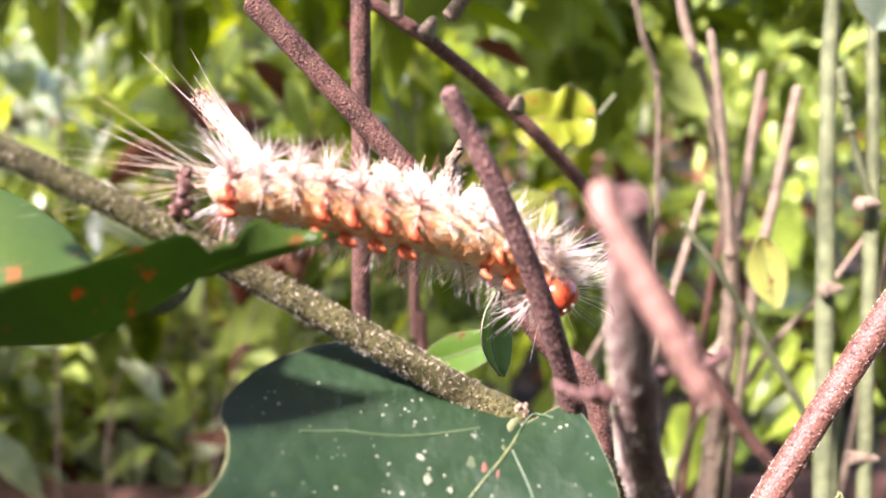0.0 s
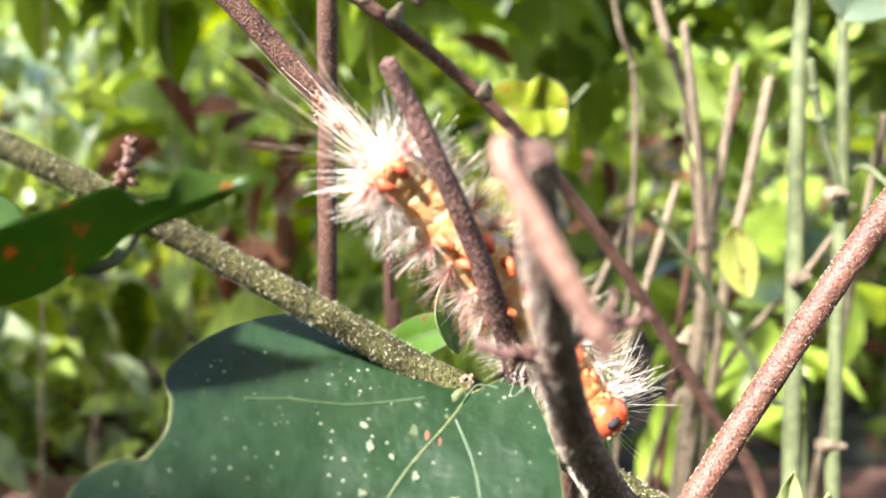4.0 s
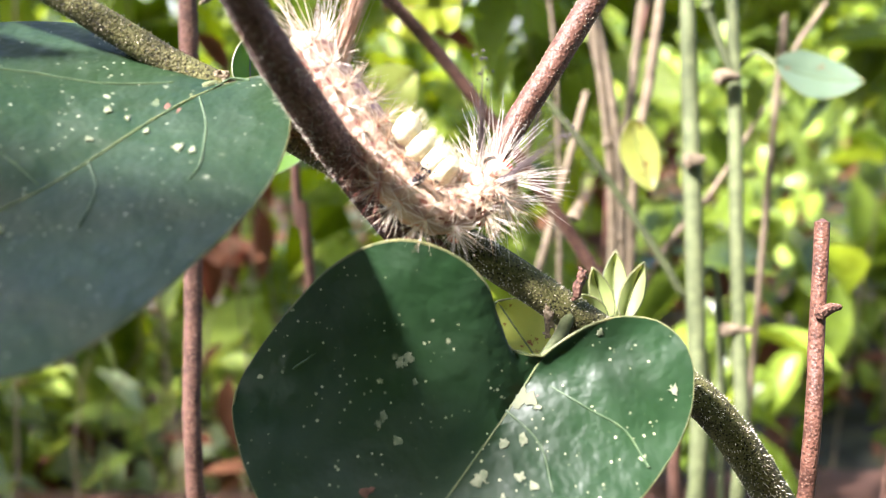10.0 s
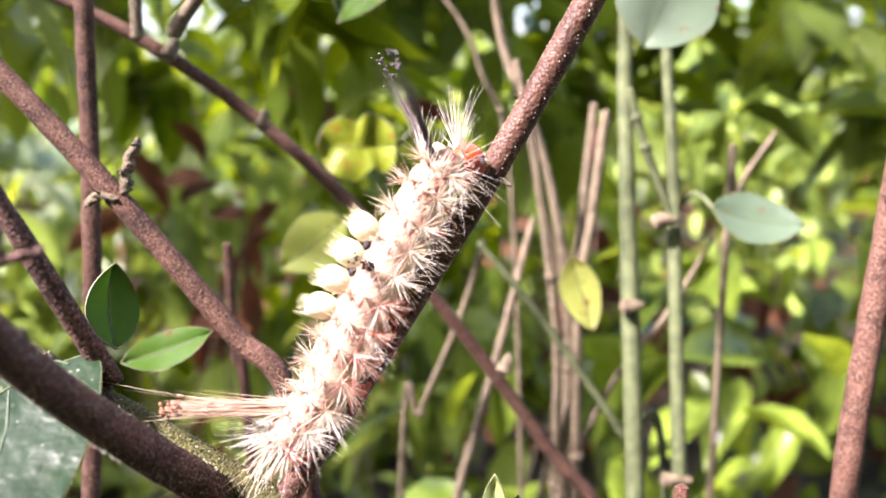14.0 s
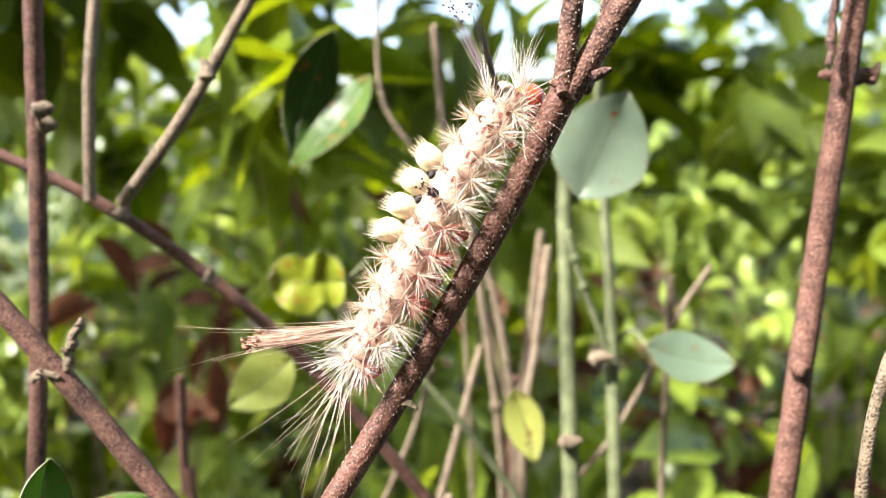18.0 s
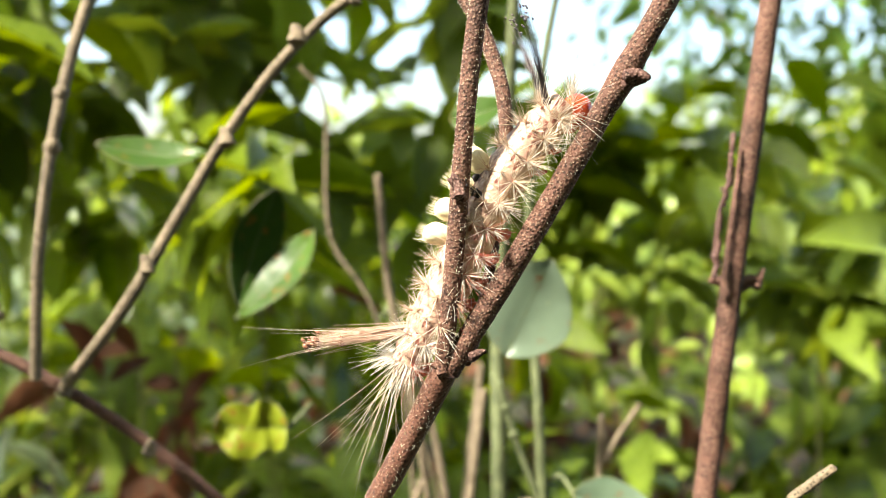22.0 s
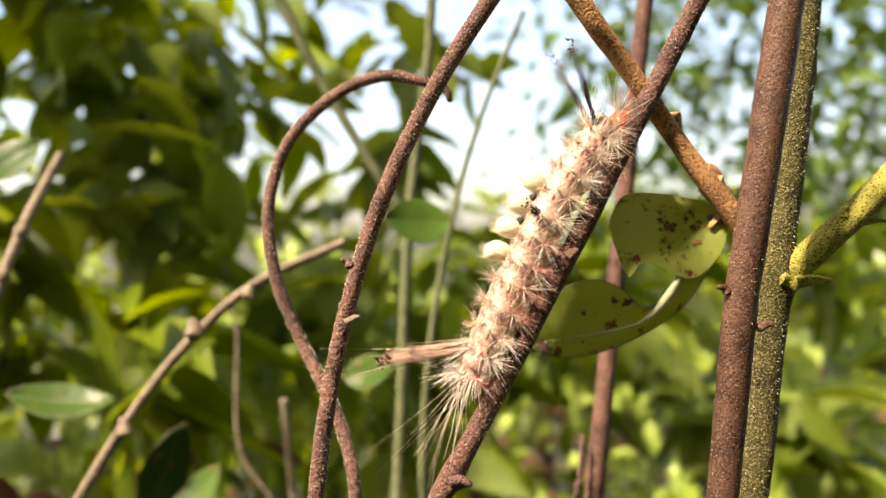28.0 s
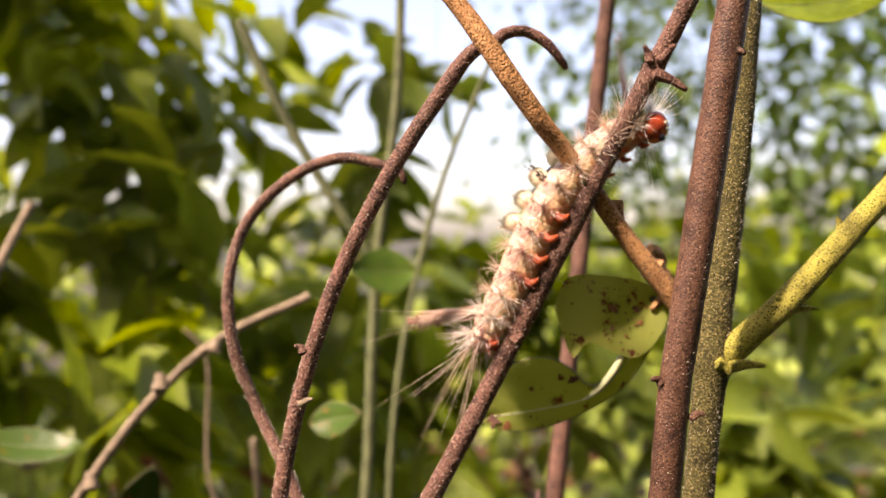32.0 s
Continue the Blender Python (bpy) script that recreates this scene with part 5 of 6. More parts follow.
for k, (near, r, mat) in enumerate((((9.99, 0.34, 8.54), 0.1, RUST), ((10.10, 0.33, 8.34), 0.08, RUST), ((10.27, 0.33, 8.59), 0.07, DEAD), ((10.30, 0.32, 8.43), 0.06, RUST), ((10.16, 0.33, 8.68), 0.05, RUST), ((9.93, 0.33, 8.37), 0.045, DEAD), ((10.07, 0.34, 8.62), 0.035, DEAD))):
    spot(curled, near, r, mat, 20 + k)
for k, (near, r, mat) in enumerate((((8.61, 0.75, 7.19), 0.14, DEAD), ((8.80, 0.74, 7.13), 0.1, RUST), ((9.23, 0.68, 7.21), 0.05, RUST), ((9.10, 0.69, 7.25), 0.03, DEAD), ((9.53, 0.43, 7.70), 0.11, DEAD), ((9.39, 0.49, 7.74), 0.09, RUST), ((9.08, 0.60, 7.63), 0.05, RUST))):
    spot(curled_tip, near, r, mat, 40 + k)

SPECK = plain("bleached_speck", (0.1, 0.12, 0.065), (0.22, 0.23, 0.15), 1500, 0.8)
for k, (near, r, mat, name) in enumerate((((3.12, -1.32, -3.76), 0.17, HALO, "yellow_halo"), ((3.46, -1.22, -3.64), 0.16, HALO, "yellow_halo"), ((3.2, -1.29, -3.73), 0.14, SCAR_PALE, "scar"), ((3.46, -1.2, -3.62), 0.12, SCAR, "scar"),
                                          ((2.77, -1.77, -4.26), 0.2, SPECK, "pale_speck"), ((2.56, -1.36, -3.81), 0.1, SPECK, "pale_speck"), ((2.18, -1.05, -3.48), 0.13, SPECK, "pale_speck"), ((1.96, -1.42, -3.88), 0.12, SPECK, "pale_speck"),
                                          ((2.68, -1.47, -3.94), 0.08, SPECK, "pale_speck"), ((2.93, -1.59, -4.07), 0.11, SPECK, "pale_speck"), ((3.06, -1.77, -4.26), 0.12, SPECK, "pale_speck"), ((3.25, -1.38, -3.84), 0.1, SPECK, "pale_speck"), ((1.83, -1.83, -4.33), 0.1, SCAR, "scar"), ((4.3, -1.3, -3.6), 0.07, SPECK, "pale_speck"), ((3.75, -1.15, -3.25), 0.08, SPECK, "pale_speck"))):
    spot(leaf_c, near, r * (0.6 if mat == SPECK else 1), mat, 130 + k, name)
spot(leaf_a, (0.36, -1.22, -1.3), 0.3, HALO, 150, "yellow_halo")
spot(leaf_a, (0.36, -1.22, -1.3), 0.15, SCAR, 151, "scar")
rng = random.Random(78)
for leaf_ob, places in ((leaf_c, ((2.77, -1.77, -4.26), (2.18, -1.05, -3.48), (1.96, -1.42, -3.88), (2.93, -1.59, -4.07), (3.06, -1.77, -4.26), (4.3, -1.3, -3.6))), (leaf_a, ((-0.18, -1.68, -1.53), (-0.40, -2.03, -1.69), (-0.10, -1.31, -1.34), (0.22, -1.58, -1.50), (0.53, -1.67, -1.57), (-0.48, -2.57, -1.97), (1.02, -1.89, -1.72), (-0.90, -1.53, -1.40), (-0.25, -1.64, -1.50), (-0.32, -1.91, -1.64)))):
    for near in places:
        for k in range(4):
            spot(leaf_ob, tuple(v + rng.gauss(0, 0.06) for v in near), rng.uniform(0.03, 0.085), SPECK, 160 + k, "pale_speck")

rng = random.Random(77)
for k in range(16):
    spot(curled, (rng.gauss(10.1, 0.22), 0.34, rng.gauss(8.5, 0.15)), rng.uniform(0.014, 0.03), rng.choice((RUST, DEAD)), 60 + k)
    spot(curled_tip, (rng.uniform(8.6, 9.6), 0.68, rng.gauss(7.28, 0.12)), rng.uniform(0.01, 0.024), rng.choice((RUST, DEAD)), 90 + k)

# ---- single leaves farther back ----
def back_leaf(name, label, mat, base, tip, face, wide, cup=0.1, stalk=None, seed=0):
    b, t, f = Vector(base), Vector(tip), Vector(face).normalized()
    across = (t - b).cross(f).normalized() * wide / 2
    rows = ((0, 0.02), (0.12, 0.55), (0.38, 1.0), (0.68, 0.82), (0.9, 0.35), (1, 0.0))
    sag = -f * (t - b).length * 0.08
    mid = [tuple(b + (t - b) * u + sag * math.sin(u * 3.14)) for u, _ in rows]
    left = [tuple(Vector(m) + across * w) for m, (_, w) in zip(mid, rows)]
    right = [tuple(Vector(m) - across * w) for m, (_, w) in zip(mid, rows)]
    leaf(name, label, mat, mid, left, right, stalk=stalk or (), n=14, m=4, cup=cup, seed=seed)


TOWARD = (0, -1, 0.25)
leaf("yellow_leaf", "ragged yellow-green dying leaf hanging among bare twigs", LEAF_YELLOW,
     [(2.56, 8.4, -0.22), (2.19, 8.52, -0.21), (1.82, 8.4, -0.22), (1.41, 8.52, -0.22), (1.09, 8.4, -0.13)],
     [(2.56, 8.4, -0.22), (2.5, 8.4, 0.11), (2.26, 8.52, 0.31), (2.01, 8.4, 0.4), (1.85, 8.52, 0.24), (1.57, 8.4, 0.33), (1.23, 8.52, 0.18), (1.09, 8.4, -0.13)],
     [(2.56, 8.4, -0.22), (2.52, 8.4, -0.56), (2.28, 8.52, -0.72), (2.11, 8.4, -0.6), (1.81, 8.52, -0.87), (1.44, 8.4, -0.75), (1.16, 8.52, -0.52), (1.09, 8.4, -0.13)],
     stalk=[(*(2.56, 8.4, -0.22), 0.05), (2.97, 8.80, 0.17, 0.045)], n=30, m=5, ruffle=0.03, cup=0.15, seed=4)
back_leaf("oval_leaf", "small fresh green oval leaf", LEAF_FRESH, (0.48, 0.73, -1.51), (0.42, 1.01, -0.70), (0.85, -0.5, 0.1), 0.6)
back_leaf("slim_leaf", "yellow-green slim leaf, held level", LEAF_FRESH, (-0.37, 2.69, -2.38), (0.74, 2.93, -2.04), (0, -0.8, 0.6), 0.5)
back_leaf("pale_leaf", "pale bluish-green leaf with a brown tip", LEAF_DULL, (8.18, 7.76, -1.34), (9.83, 7.75, -1.71), (0, -0.8, 0.6), 1.0, stalk=[(*(7.81, 8.54, -1.43), 0.05), (*(8.01, 8.21, -1.14), 0.05), (*(8.21, 7.76, -1.34), 0.04)])
back_leaf("round_leaf", "round pale green leaf on a green stem", LEAF_DULL, (6.88, 7.53, 1.44), (7.73, 7.60, 3.29), TOWARD, 1.75)
back_leaf("hanging_leaf", "olive hanging oval leaf", LEAF_SICK, (5.78, 8.36, -2.34), (6.19, 8.07, -3.73), TOWARD, 0.75)
back_leaf("hanging_leaf", "olive hanging oval leaf", LEAF_SICK, (1.76, 7.13, -1.36), (0.62, 6.89, -2.19), TOWARD, 1.05)
back_leaf("young_leaf", "small pointed young yellow-green leaf", LEAF_YOUNG, (4.17, 0.88, -3.83), (3.97, 0.91, -3.22), TOWARD, 0.25)
back_leaf("young_leaf", "small pointed young yellow-green leaf", LEAF_YOUNG, (4.32, 0.89, -3.84), (4.53, 0.94, -3.17), TOWARD, 0.25)
back_leaf("young_leaf", "small pointed young yellow-green leaf", LEAF_YOUNG, (4.26, 1.07, -3.95), (4.29, 1.34, -3.16), TOWARD, 0.3)
back_leaf("young_leaf", "small pointed young yellow-green leaf", LEAF_YOUNG, (4.11, 0.78, -3.81), (3.82, 0.74, -3.47), TOWARD, 0.22)
back_leaf("bent_leaf", "dark green leaf hanging from a twig", LEAF_SHADE, (2.28, 9.32, 4.60), (1.47, 8.96, 2.17), (0.5, -0.8, 0.2), 1.0)
back_leaf("bent_leaf", "dark green leaf hanging from a twig", LEAF_SHADE, (3.05, 9.22, 3.70), (1.58, 8.44, 1.99), (-0.5, -0.8, 0.2), 0.9)
back_leaf("bent_leaf", "dark green leaf hanging from a twig", LEAF_SHADE, (-1.00, 8.32, 5.46), (1.15, 8.36, 5.27), (0, -0.7, 0.7), 0.8)
back_leaf("bent_leaf", "dark green leaf hanging from a twig", LEAF_SHADE, (7.97, 7.49, 8.88), (6.62, 7.04, 8.93), (0.2, -0.8, 0.4), 1.0)
back_leaf("bent_leaf", "dark green leaf hanging from a twig", LEAF_SHADE, (5.86, 7.48, 5.84), (6.88, 6.95, 6.10), (0.2, -0.8, 0.4), 0.7)
back_leaf("bent_leaf", "dark green leaf hanging from a twig", LEAF_SHADE, (-0.10, 7.85, 10.50), (-1.15, 7.37, 9.76), (0.2, -0.6, 0.6), 0.9)
back_leaf("slim_leaf", "small yellow leaf behind a two-lobed green leaf", LEAF_SICK, (2.94, 0.52, -3.49), (3.43, 0.14, -4.14), TOWARD, 0.75)
back_leaf("wide_leaf", "green leaf at the top of a stem", LEAF_BUSH, (12.37, 1.75, 12.68), (14.40, 1.59, 12.90), (0, -0.75, 0.6), 1.0)

# ---- the caterpillar ----
def skin(name, belly, blush):
    """Pinkish cream skin: rows of dark red dashes on the back, a cream band along the side, a translucent warm belly."""
    m, nodes, links, bsdf = material(name)
    c = coords_of(nodes)
    split = nodes.new("ShaderNodeSeparateXYZ")
    links.new(c, split.inputs[0])

    def between(low, high, top=1.0):
        r = nodes.new("ShaderNodeMapRange")
        links.new(split.outputs[1], r.inputs[0])
        r.inputs[1].default_value, r.inputs[2].default_value, r.inputs[4].default_value = low, high, top
        return r.outputs[0]

    broad = tex(nodes, links, "ShaderNodeTexNoise", 700, c, Detail=3.0)
    fine = tex(nodes, links, "ShaderNodeTexNoise", 2600, c, Detail=2.0)
    long = nodes.new("ShaderNodeMapping")
    long.inputs["Scale"].default_value = (1.0, 1.0, 0.45)
    links.new(c, long.inputs["Vector"])
    cells = tex(nodes, links, "ShaderNodeTexVoronoi", 1750, long.outputs[0])
    rose = ramp(nodes, links, broad.outputs["Fac"], [(0.34, (0.24, 0.13, 0.1)), (0.5, (0.42, 0.28, 0.21)), (0.68, (0.52, 0.39, 0.29))]).outputs[0]
    dash = ramp(nodes, links, cells.outputs["Distance"], [(0.26, (0.95, 0.95, 0.95)), (0.36, (0, 0, 0))]).outputs[0]
    rose = mix(nodes, links, dash, rose, (0.17, 0.055, 0.04))
    crest = ramp(nodes, links, fine.outputs["Fac"], [(0.4, (0.13, 0.075, 0.06)), (0.52, (0.32, 0.21, 0.16)), (0.64, (0.54, 0.4, 0.3))]).outputs[0]
    rose = mix(nodes, links, between(0.0012, 0.0021, 0.6), rose, crest)
    band = ramp(nodes, links, fine.outputs["Fac"], [(0.38, (0.44, 0.3, 0.17)), (0.6, (0.54, 0.41, 0.25))]).outputs[0]
    side = mix(nodes, links, between(-0.0011, -0.0005), band, rose)
    below = ramp(nodes, links, broad.outputs["Fac"], [(0.4, blush), (0.54, belly)]).outputs[0]
    links.new(mix(nodes, links, between(-0.0017, -0.0011), below, side), bsdf.inputs["Base Color"])
    bsdf.inputs["Roughness"].default_value = 0.4
    bsdf.inputs["Subsurface Weight"].default_value = 0.2
    bsdf.inputs["Subsurface Radius"].default_value = (0.001, 0.0006, 0.0004)
    bump(nodes, links, bsdf, fine.outputs["Fac"], 0.5, 0.0003)
    return m


SKIN_FRONT = skin("caterpillar_front_skin", (0.56, 0.29, 0.12), (0.5, 0.14, 0.04))
SKIN = skin("caterpillar_skin", (0.6, 0.42, 0.23), (0.55, 0.26, 0.1))
HAIR_PALE = plain("pale_hair", (0.6, 0.48, 0.35), (0.74, 0.63, 0.5), 300, 0.35, 0.0, 0.4)
HAIR_WHITE = plain("white_hair", (0.64, 0.57, 0.49), (0.8, 0.74, 0.66), 300, 0.35, 0.0, 0.3)
HAIR_BROWN = plain("tan_hair", (0.38, 0.22, 0.13), (0.54, 0.34, 0.22), 300, 0.4, 0.0, 0.2)
HAIR_TAIL = plain("tail_hair", (0.5, 0.33, 0.24), (0.64, 0.46, 0.36), 300, 0.4, 0.0, 0.3)
HAIR_RED = plain("red_hair", (0.28, 0.06, 0.045), (0.5, 0.2, 0.15), 400, 0.35, 0.0, 0.2)
HAIR_BLACK = plain("black_hair", (0.012, 0.01, 0.014), (0.035, 0.028, 0.03), 300, 0.8, 0.0, 0.0, 0.2)
HAIR_GREY = plain("grey_hair", (0.07, 0.055, 0.06), (0.16, 0.12, 0.12), 300, 0.4, 0.0, 0.15)
TUFT = plain("tuft_hair", (0.74, 0.66, 0.43), (0.85, 0.78, 0.56), 2500, 0.6, 0.2, 0.2)
ORANGE = plain("orange_flesh", (0.4, 0.05, 0.016), (0.56, 0.13, 0.04), 900, 0.6, 0.3, 0.1)
WART = plain("red_wart", (0.4, 0.09, 0.06), (0.6, 0.24, 0.16), 1800, 0.4)
HEAD_RED = plain("red_head", (0.32, 0.035, 0.012), (0.54, 0.11, 0.035), 500, 0.18, 0.15, 0.0, 0.7)


def hair(bm, root, way, length, r, bend, rng):
    """One hair: a thin tapered three-sided curve. In centimetres."""
    way = way.normalized()
    side = way.cross(Vector((rng.uniform(-1, 1), rng.uniform(-1, 1), rng.uniform(-1, 1)))).normalized()
    other = way.cross(side)
    last = None
    for u in (0, 0.35, 0.7, 1.0):
        at = root + way * length * u + side * bend * length * u * u
        w = r * (1 - 0.8 * u)
        ring = [bm.verts.new((at + (side * math.cos(a) + other * math.sin(a)) * w) * CM) for a in (0, 2.094, 4.189)]
        if last:
            for k in range(3):
                bm.faces.new((last[k - 1], last[k], ring[k], ring[k - 1]))
        last = ring


def ball(bm, at, r, stretch=(1, 1, 1), turn=None, cut=2):
    m = Matrix.Translation(Vector(at) * CM) @ (turn or Matrix.Identity(4)) @ Matrix.Diagonal((r * stretch[0] * CM, r * stretch[1] * CM, r * stretch[2] * CM, 1))
    bmesh.ops.create_icosphere(bm, subdivisions=cut, radius=1.0, matrix=m)


WART_SHAPE = bpy.data.meshes.new("wart")
bm = bmesh.new()
bmesh.ops.create_icosphere(bm, subdivisions=1, radius=1.0, matrix=Matrix.Diagonal((1, 1, 1.4, 1)))
bm.to_mesh(WART_SHAPE)
bm.free()
smooth(WART_SHAPE)
WART_SHAPE.materials.append(WART)
SEGMENTS = 13           # rear to head
GIRTH = (0.17, 0.21, 0.235, 0.245, 0.25, 0.25, 0.25, 0.25, 0.245, 0.235, 0.22, 0.2, 0.15)
HALF = 0.17             # half a segment's length
caterpillar = thing("caterpillar", "hairy cream caterpillar with four pale tufts, crawling along twigs", "caterpillar")
segments = []
for k in range(SEGMENTS):
    rng = random.Random(100 + k)
    g = GIRTH[k]
    last = k == SEGMENTS - 1
    bm = bmesh.new()
    if last:
        ball(bm, (0, -0.02, 0.03), 0.19, (1.0, 0.95, 0.85), cut=3)
        seg = part("head", bm, HEAD_RED, caterpillar, "glossy red head")
        for x, y, r in ((-0.09, 0.01, 0.026), (0.09, 0.01, 0.026), (-0.055, 0.05, 0.02), (0.055, 0.05, 0.02), (-0.04, -0.03, 0.022), (0.04, -0.03, 0.022), (0, 0.02, 0.018)):
            bm = bmesh.new()
            ball(bm, (x, y, 0.03 + 0.161 * math.sqrt(max(0.1, 1 - (x / 0.19) ** 2 - ((y + 0.02) / 0.18) ** 2)) - 0.005), r, (1, 1, 0.7), cut=1)
            part("face_spot", bm, TUFT, seg, "tiny cream spot")
        bm = bmesh.new()
        ball(bm, (0, -0.13, 0.16), 0.06, (1.2, 0.7, 0.7), cut=1)
        part("mouth", bm, HAIR_BLACK, seg, "dark brown mouthparts")
    else:
        n, rings = 18, 9
        last_ring = None
        for i in range(rings + 1):
            u = 2 * i / rings - 1
            fat = g * (1 - abs(u) ** 2.6 * (0.07 if 0 < k else (0.07 if u > 0 else 0.85))) * (1 + 0.02 * math.cos(u * 9))
            ring = [bm.verts.new(Vector((fat * math.sin(a) * 1.03, fat * math.cos(a) * 0.97, u * HALF)) * CM * (1 + 0.03 * noise.noise(Vector((math.sin(a) * 2, math.cos(a) * 2, u * 2 + k))))) for a in (2 * math.pi * j / n for j in range(n))]
            if last_ring:
                for j in range(n):
                    bm.faces.new((last_ring[j - 1], last_ring[j], ring[j], ring[j - 1]))
            else:
                bm.faces.new(ring)
            last_ring = ring
        bm.faces.new(last_ring)
        bmesh.ops.recalc_face_normals(bm, faces=bm.faces)
        seg = part("segment", bm, SKIN_FRONT if k > 8 else SKIN, caterpillar)
    segments.append(seg)
    # warts with their stars of hair
    pale, white, tan, red = (bmesh.new() for _ in range(4))
    walks = k in (0, 3, 4, 5, 6)
    if not last:
        for deg, size, count, long in ((14, 0.014, 12, 0.15), (42, 0.018, 22, 0.22), (72, 0.015, 16, 0.19), (106, 0.024, 54, 0.32), (128, 0.022, 26, 0.22)):
            for sgn in (-1, 1):
                a = radians(deg) * sgn
                out = Vector((math.sin(a), math.cos(a), 0))
                at = out * g * 0.98 + Vector((0, 0, rng.uniform(-0.03, 0.03)))
                knob = part("wart", WART_SHAPE, WART, seg)
                knob.location, knob.scale = at * CM, [size * rng.uniform(0.7, 1.2) * CM] * 3
                for h in range(count):
                    way = out + Vector((rng.gauss(0, 0.55), rng.gauss(0, 0.55), rng.gauss(-0.1 if k < 7 else 0.1, 0.6)))
                    if way.dot(out) < 0.1:
                        way += out * 0.6
                    hair(red if walks and deg > 90 and h % 2 == 0 else white if deg > 70 and rng.random() < 0.55 or k < 2 else tan if rng.random() < (0.3 if deg < 60 else 0.12) else pale, at, way, long * rng.uniform(0.5, 1.3), 0.0033, rng.uniform(-0.15, 0.15), rng)
        if k in (0, 1, 11):
            for h in range(56 if k < 2 else 46):
                a = rng.uniform(-1.9, 1.9)
                way = Vector((math.sin(a), math.cos(a) * 0.8, rng.uniform(0.3, 1.4) * (-1 if k < 2 else 1)))
                hair(white, Vector((math.sin(a) * g, math.cos(a) * g, 0)), way, rng.uniform(0.22, 0.5), 0.0042, rng.uniform(-0.25, 0.25), rng)
        if k == 0:
            for h in range(24):
                way = Vector((rng.gauss(0, 0.35), rng.uniform(-0.5, 0.5), -1))
                hair(pale, Vector((rng.uniform(-0.1, 0.1), rng.uniform(-0.05, 0.1), -0.1)), way, rng.uniform(0.7, 1.4), 0.0036, rng.uniform(-0.2, 0.2), rng)
        tagged(part("bristles", pale, HAIR_PALE, seg), kind="stuff")
        tagged(part("bristles", tan, HAIR_BROWN, seg, "short tan bristles"), kind="stuff") if tan.verts else tan.free()
        tagged(part("bristles", red, HAIR_RED, seg, "short red bristles"), kind="stuff") if red.verts else red.free()
        tagged(part("fringe", white, HAIR_WHITE, seg), kind="stuff")
    else:
        pale.free()
        tan.free()
        red.free()
        for h in range(95):
            a = rng.uniform(-2.6, 2.6)
            hair(white, Vector((math.sin(a) * 0.16, math.cos(a) * 0.15, -0.04)), Vector((math.sin(a), math.cos(a), rng.uniform(-0.5, 0.7))), rng.uniform(0.28, 0.62), 0.0034, rng.uniform(-0.2, 0.2), rng)
        tagged(part("fringe", white, HAIR_WHITE, seg), kind="stuff")
    # the four pale tufts on the back
    if k in (5, 6, 7, 8):
        bm = bmesh.new()
        lean = Matrix.Rotation(radians(-12 + 7 * (k - 5)), 4, "X")
        ball(bm, (0, g + 0.08, 0), 0.115, (1.1, 1.65, 1.0), lean, cut=3)
        for v in bm.verts:
            high = v.co.y / CM - g - 0.14
            if high > 0:
                v.co.y = (g + 0.14 + high * 0.55) * CM
        for h in range(70):
            a, b = rng.uniform(0, 6.283), rng.random() ** 0.5 * 0.085
            root = Vector((math.cos(a) * b, g, math.sin(a) * b))
            hair(bm, root, lean.to_3x3() @ Vector((math.cos(a) * b * 0.9, 1, math.sin(a) * b * 0.9)), rng.uniform(0.2, 0.29), 0.0045, rng.uniform(-0.05, 0.05), rng)
        part("tuft", bm, TUFT, seg, "dense cream-white brush of hair")
    if k in (6, 7):
        bm = bmesh.new()
        for x in (-0.07, 0, 0.07):
            ball(bm, (x, g - 0.015, 0.13), 0.05, (1, 0.6, 0.9), cut=2)
        part("dark_patch", bm, HAIR_BLACK, seg, "velvety black patch between the tufts")
    if k == 7:
        bm = bmesh.new()
        for sgn in (-1, 1):
            ball(bm, (sgn * g * 0.82, g * 0.55, 0), 0.036, (1, 1, 1.1), cut=2)
            for h in range(15):
                way = Vector((sgn * (0.85 + rng.gauss(0, 0.22)), 0.9 + rng.gauss(0, 0.22), rng.gauss(0.05, 0.22)))
                long = rng.uniform(0.08, 0.27)
                root = Vector((sgn * g * 0.8, g * 0.58, rng.uniform(-0.04, 0.04)))
                hair(bm, root, way, long, 0.005, 0.05, rng)
                ball(bm, root + way.normalized() * long, 0.012, cut=1)
        tagged(part("black_plume", bm, HAIR_BLACK, seg, "tuft of black clubbed hairs"), kind="stuff")
    if k == 1:
        bm = bmesh.new()
        for h in range(260):
            way = Vector((rng.gauss(0, 0.05), 1, -0.7 + rng.gauss(0, 0.05)))
            hair(bm, Vector((rng.gauss(0, 0.034), g * 0.9, rng.gauss(0, 0.034))), way, rng.uniform(0.62, 1.0), 0.0038, rng.uniform(-0.05, 0.05), rng)
        tail = tagged(part("tail_pencil", bm, HAIR_TAIL, seg, "stiff tan hair pencil"), kind="stuff")
        bm = bmesh.new()
        for h in range(46):
            u = rng.choice((0.62, 0.9, 0.95))
            ball(bm, (rng.gauss(0, 0.045), g * 0.9 + u * 0.8 + rng.gauss(0, 0.03), -0.58 * u + rng.gauss(0, 0.04)), rng.uniform(0.012, 0.022), (1, 1.8, 1), cut=1)
        part("dark_tip", bm, plain("brown_tip", (0.12, 0.05, 0.03), (0.25, 0.1, 0.05), 900, 0.5), tail, "dark brown clubbed tips")
        bm = bmesh.new()
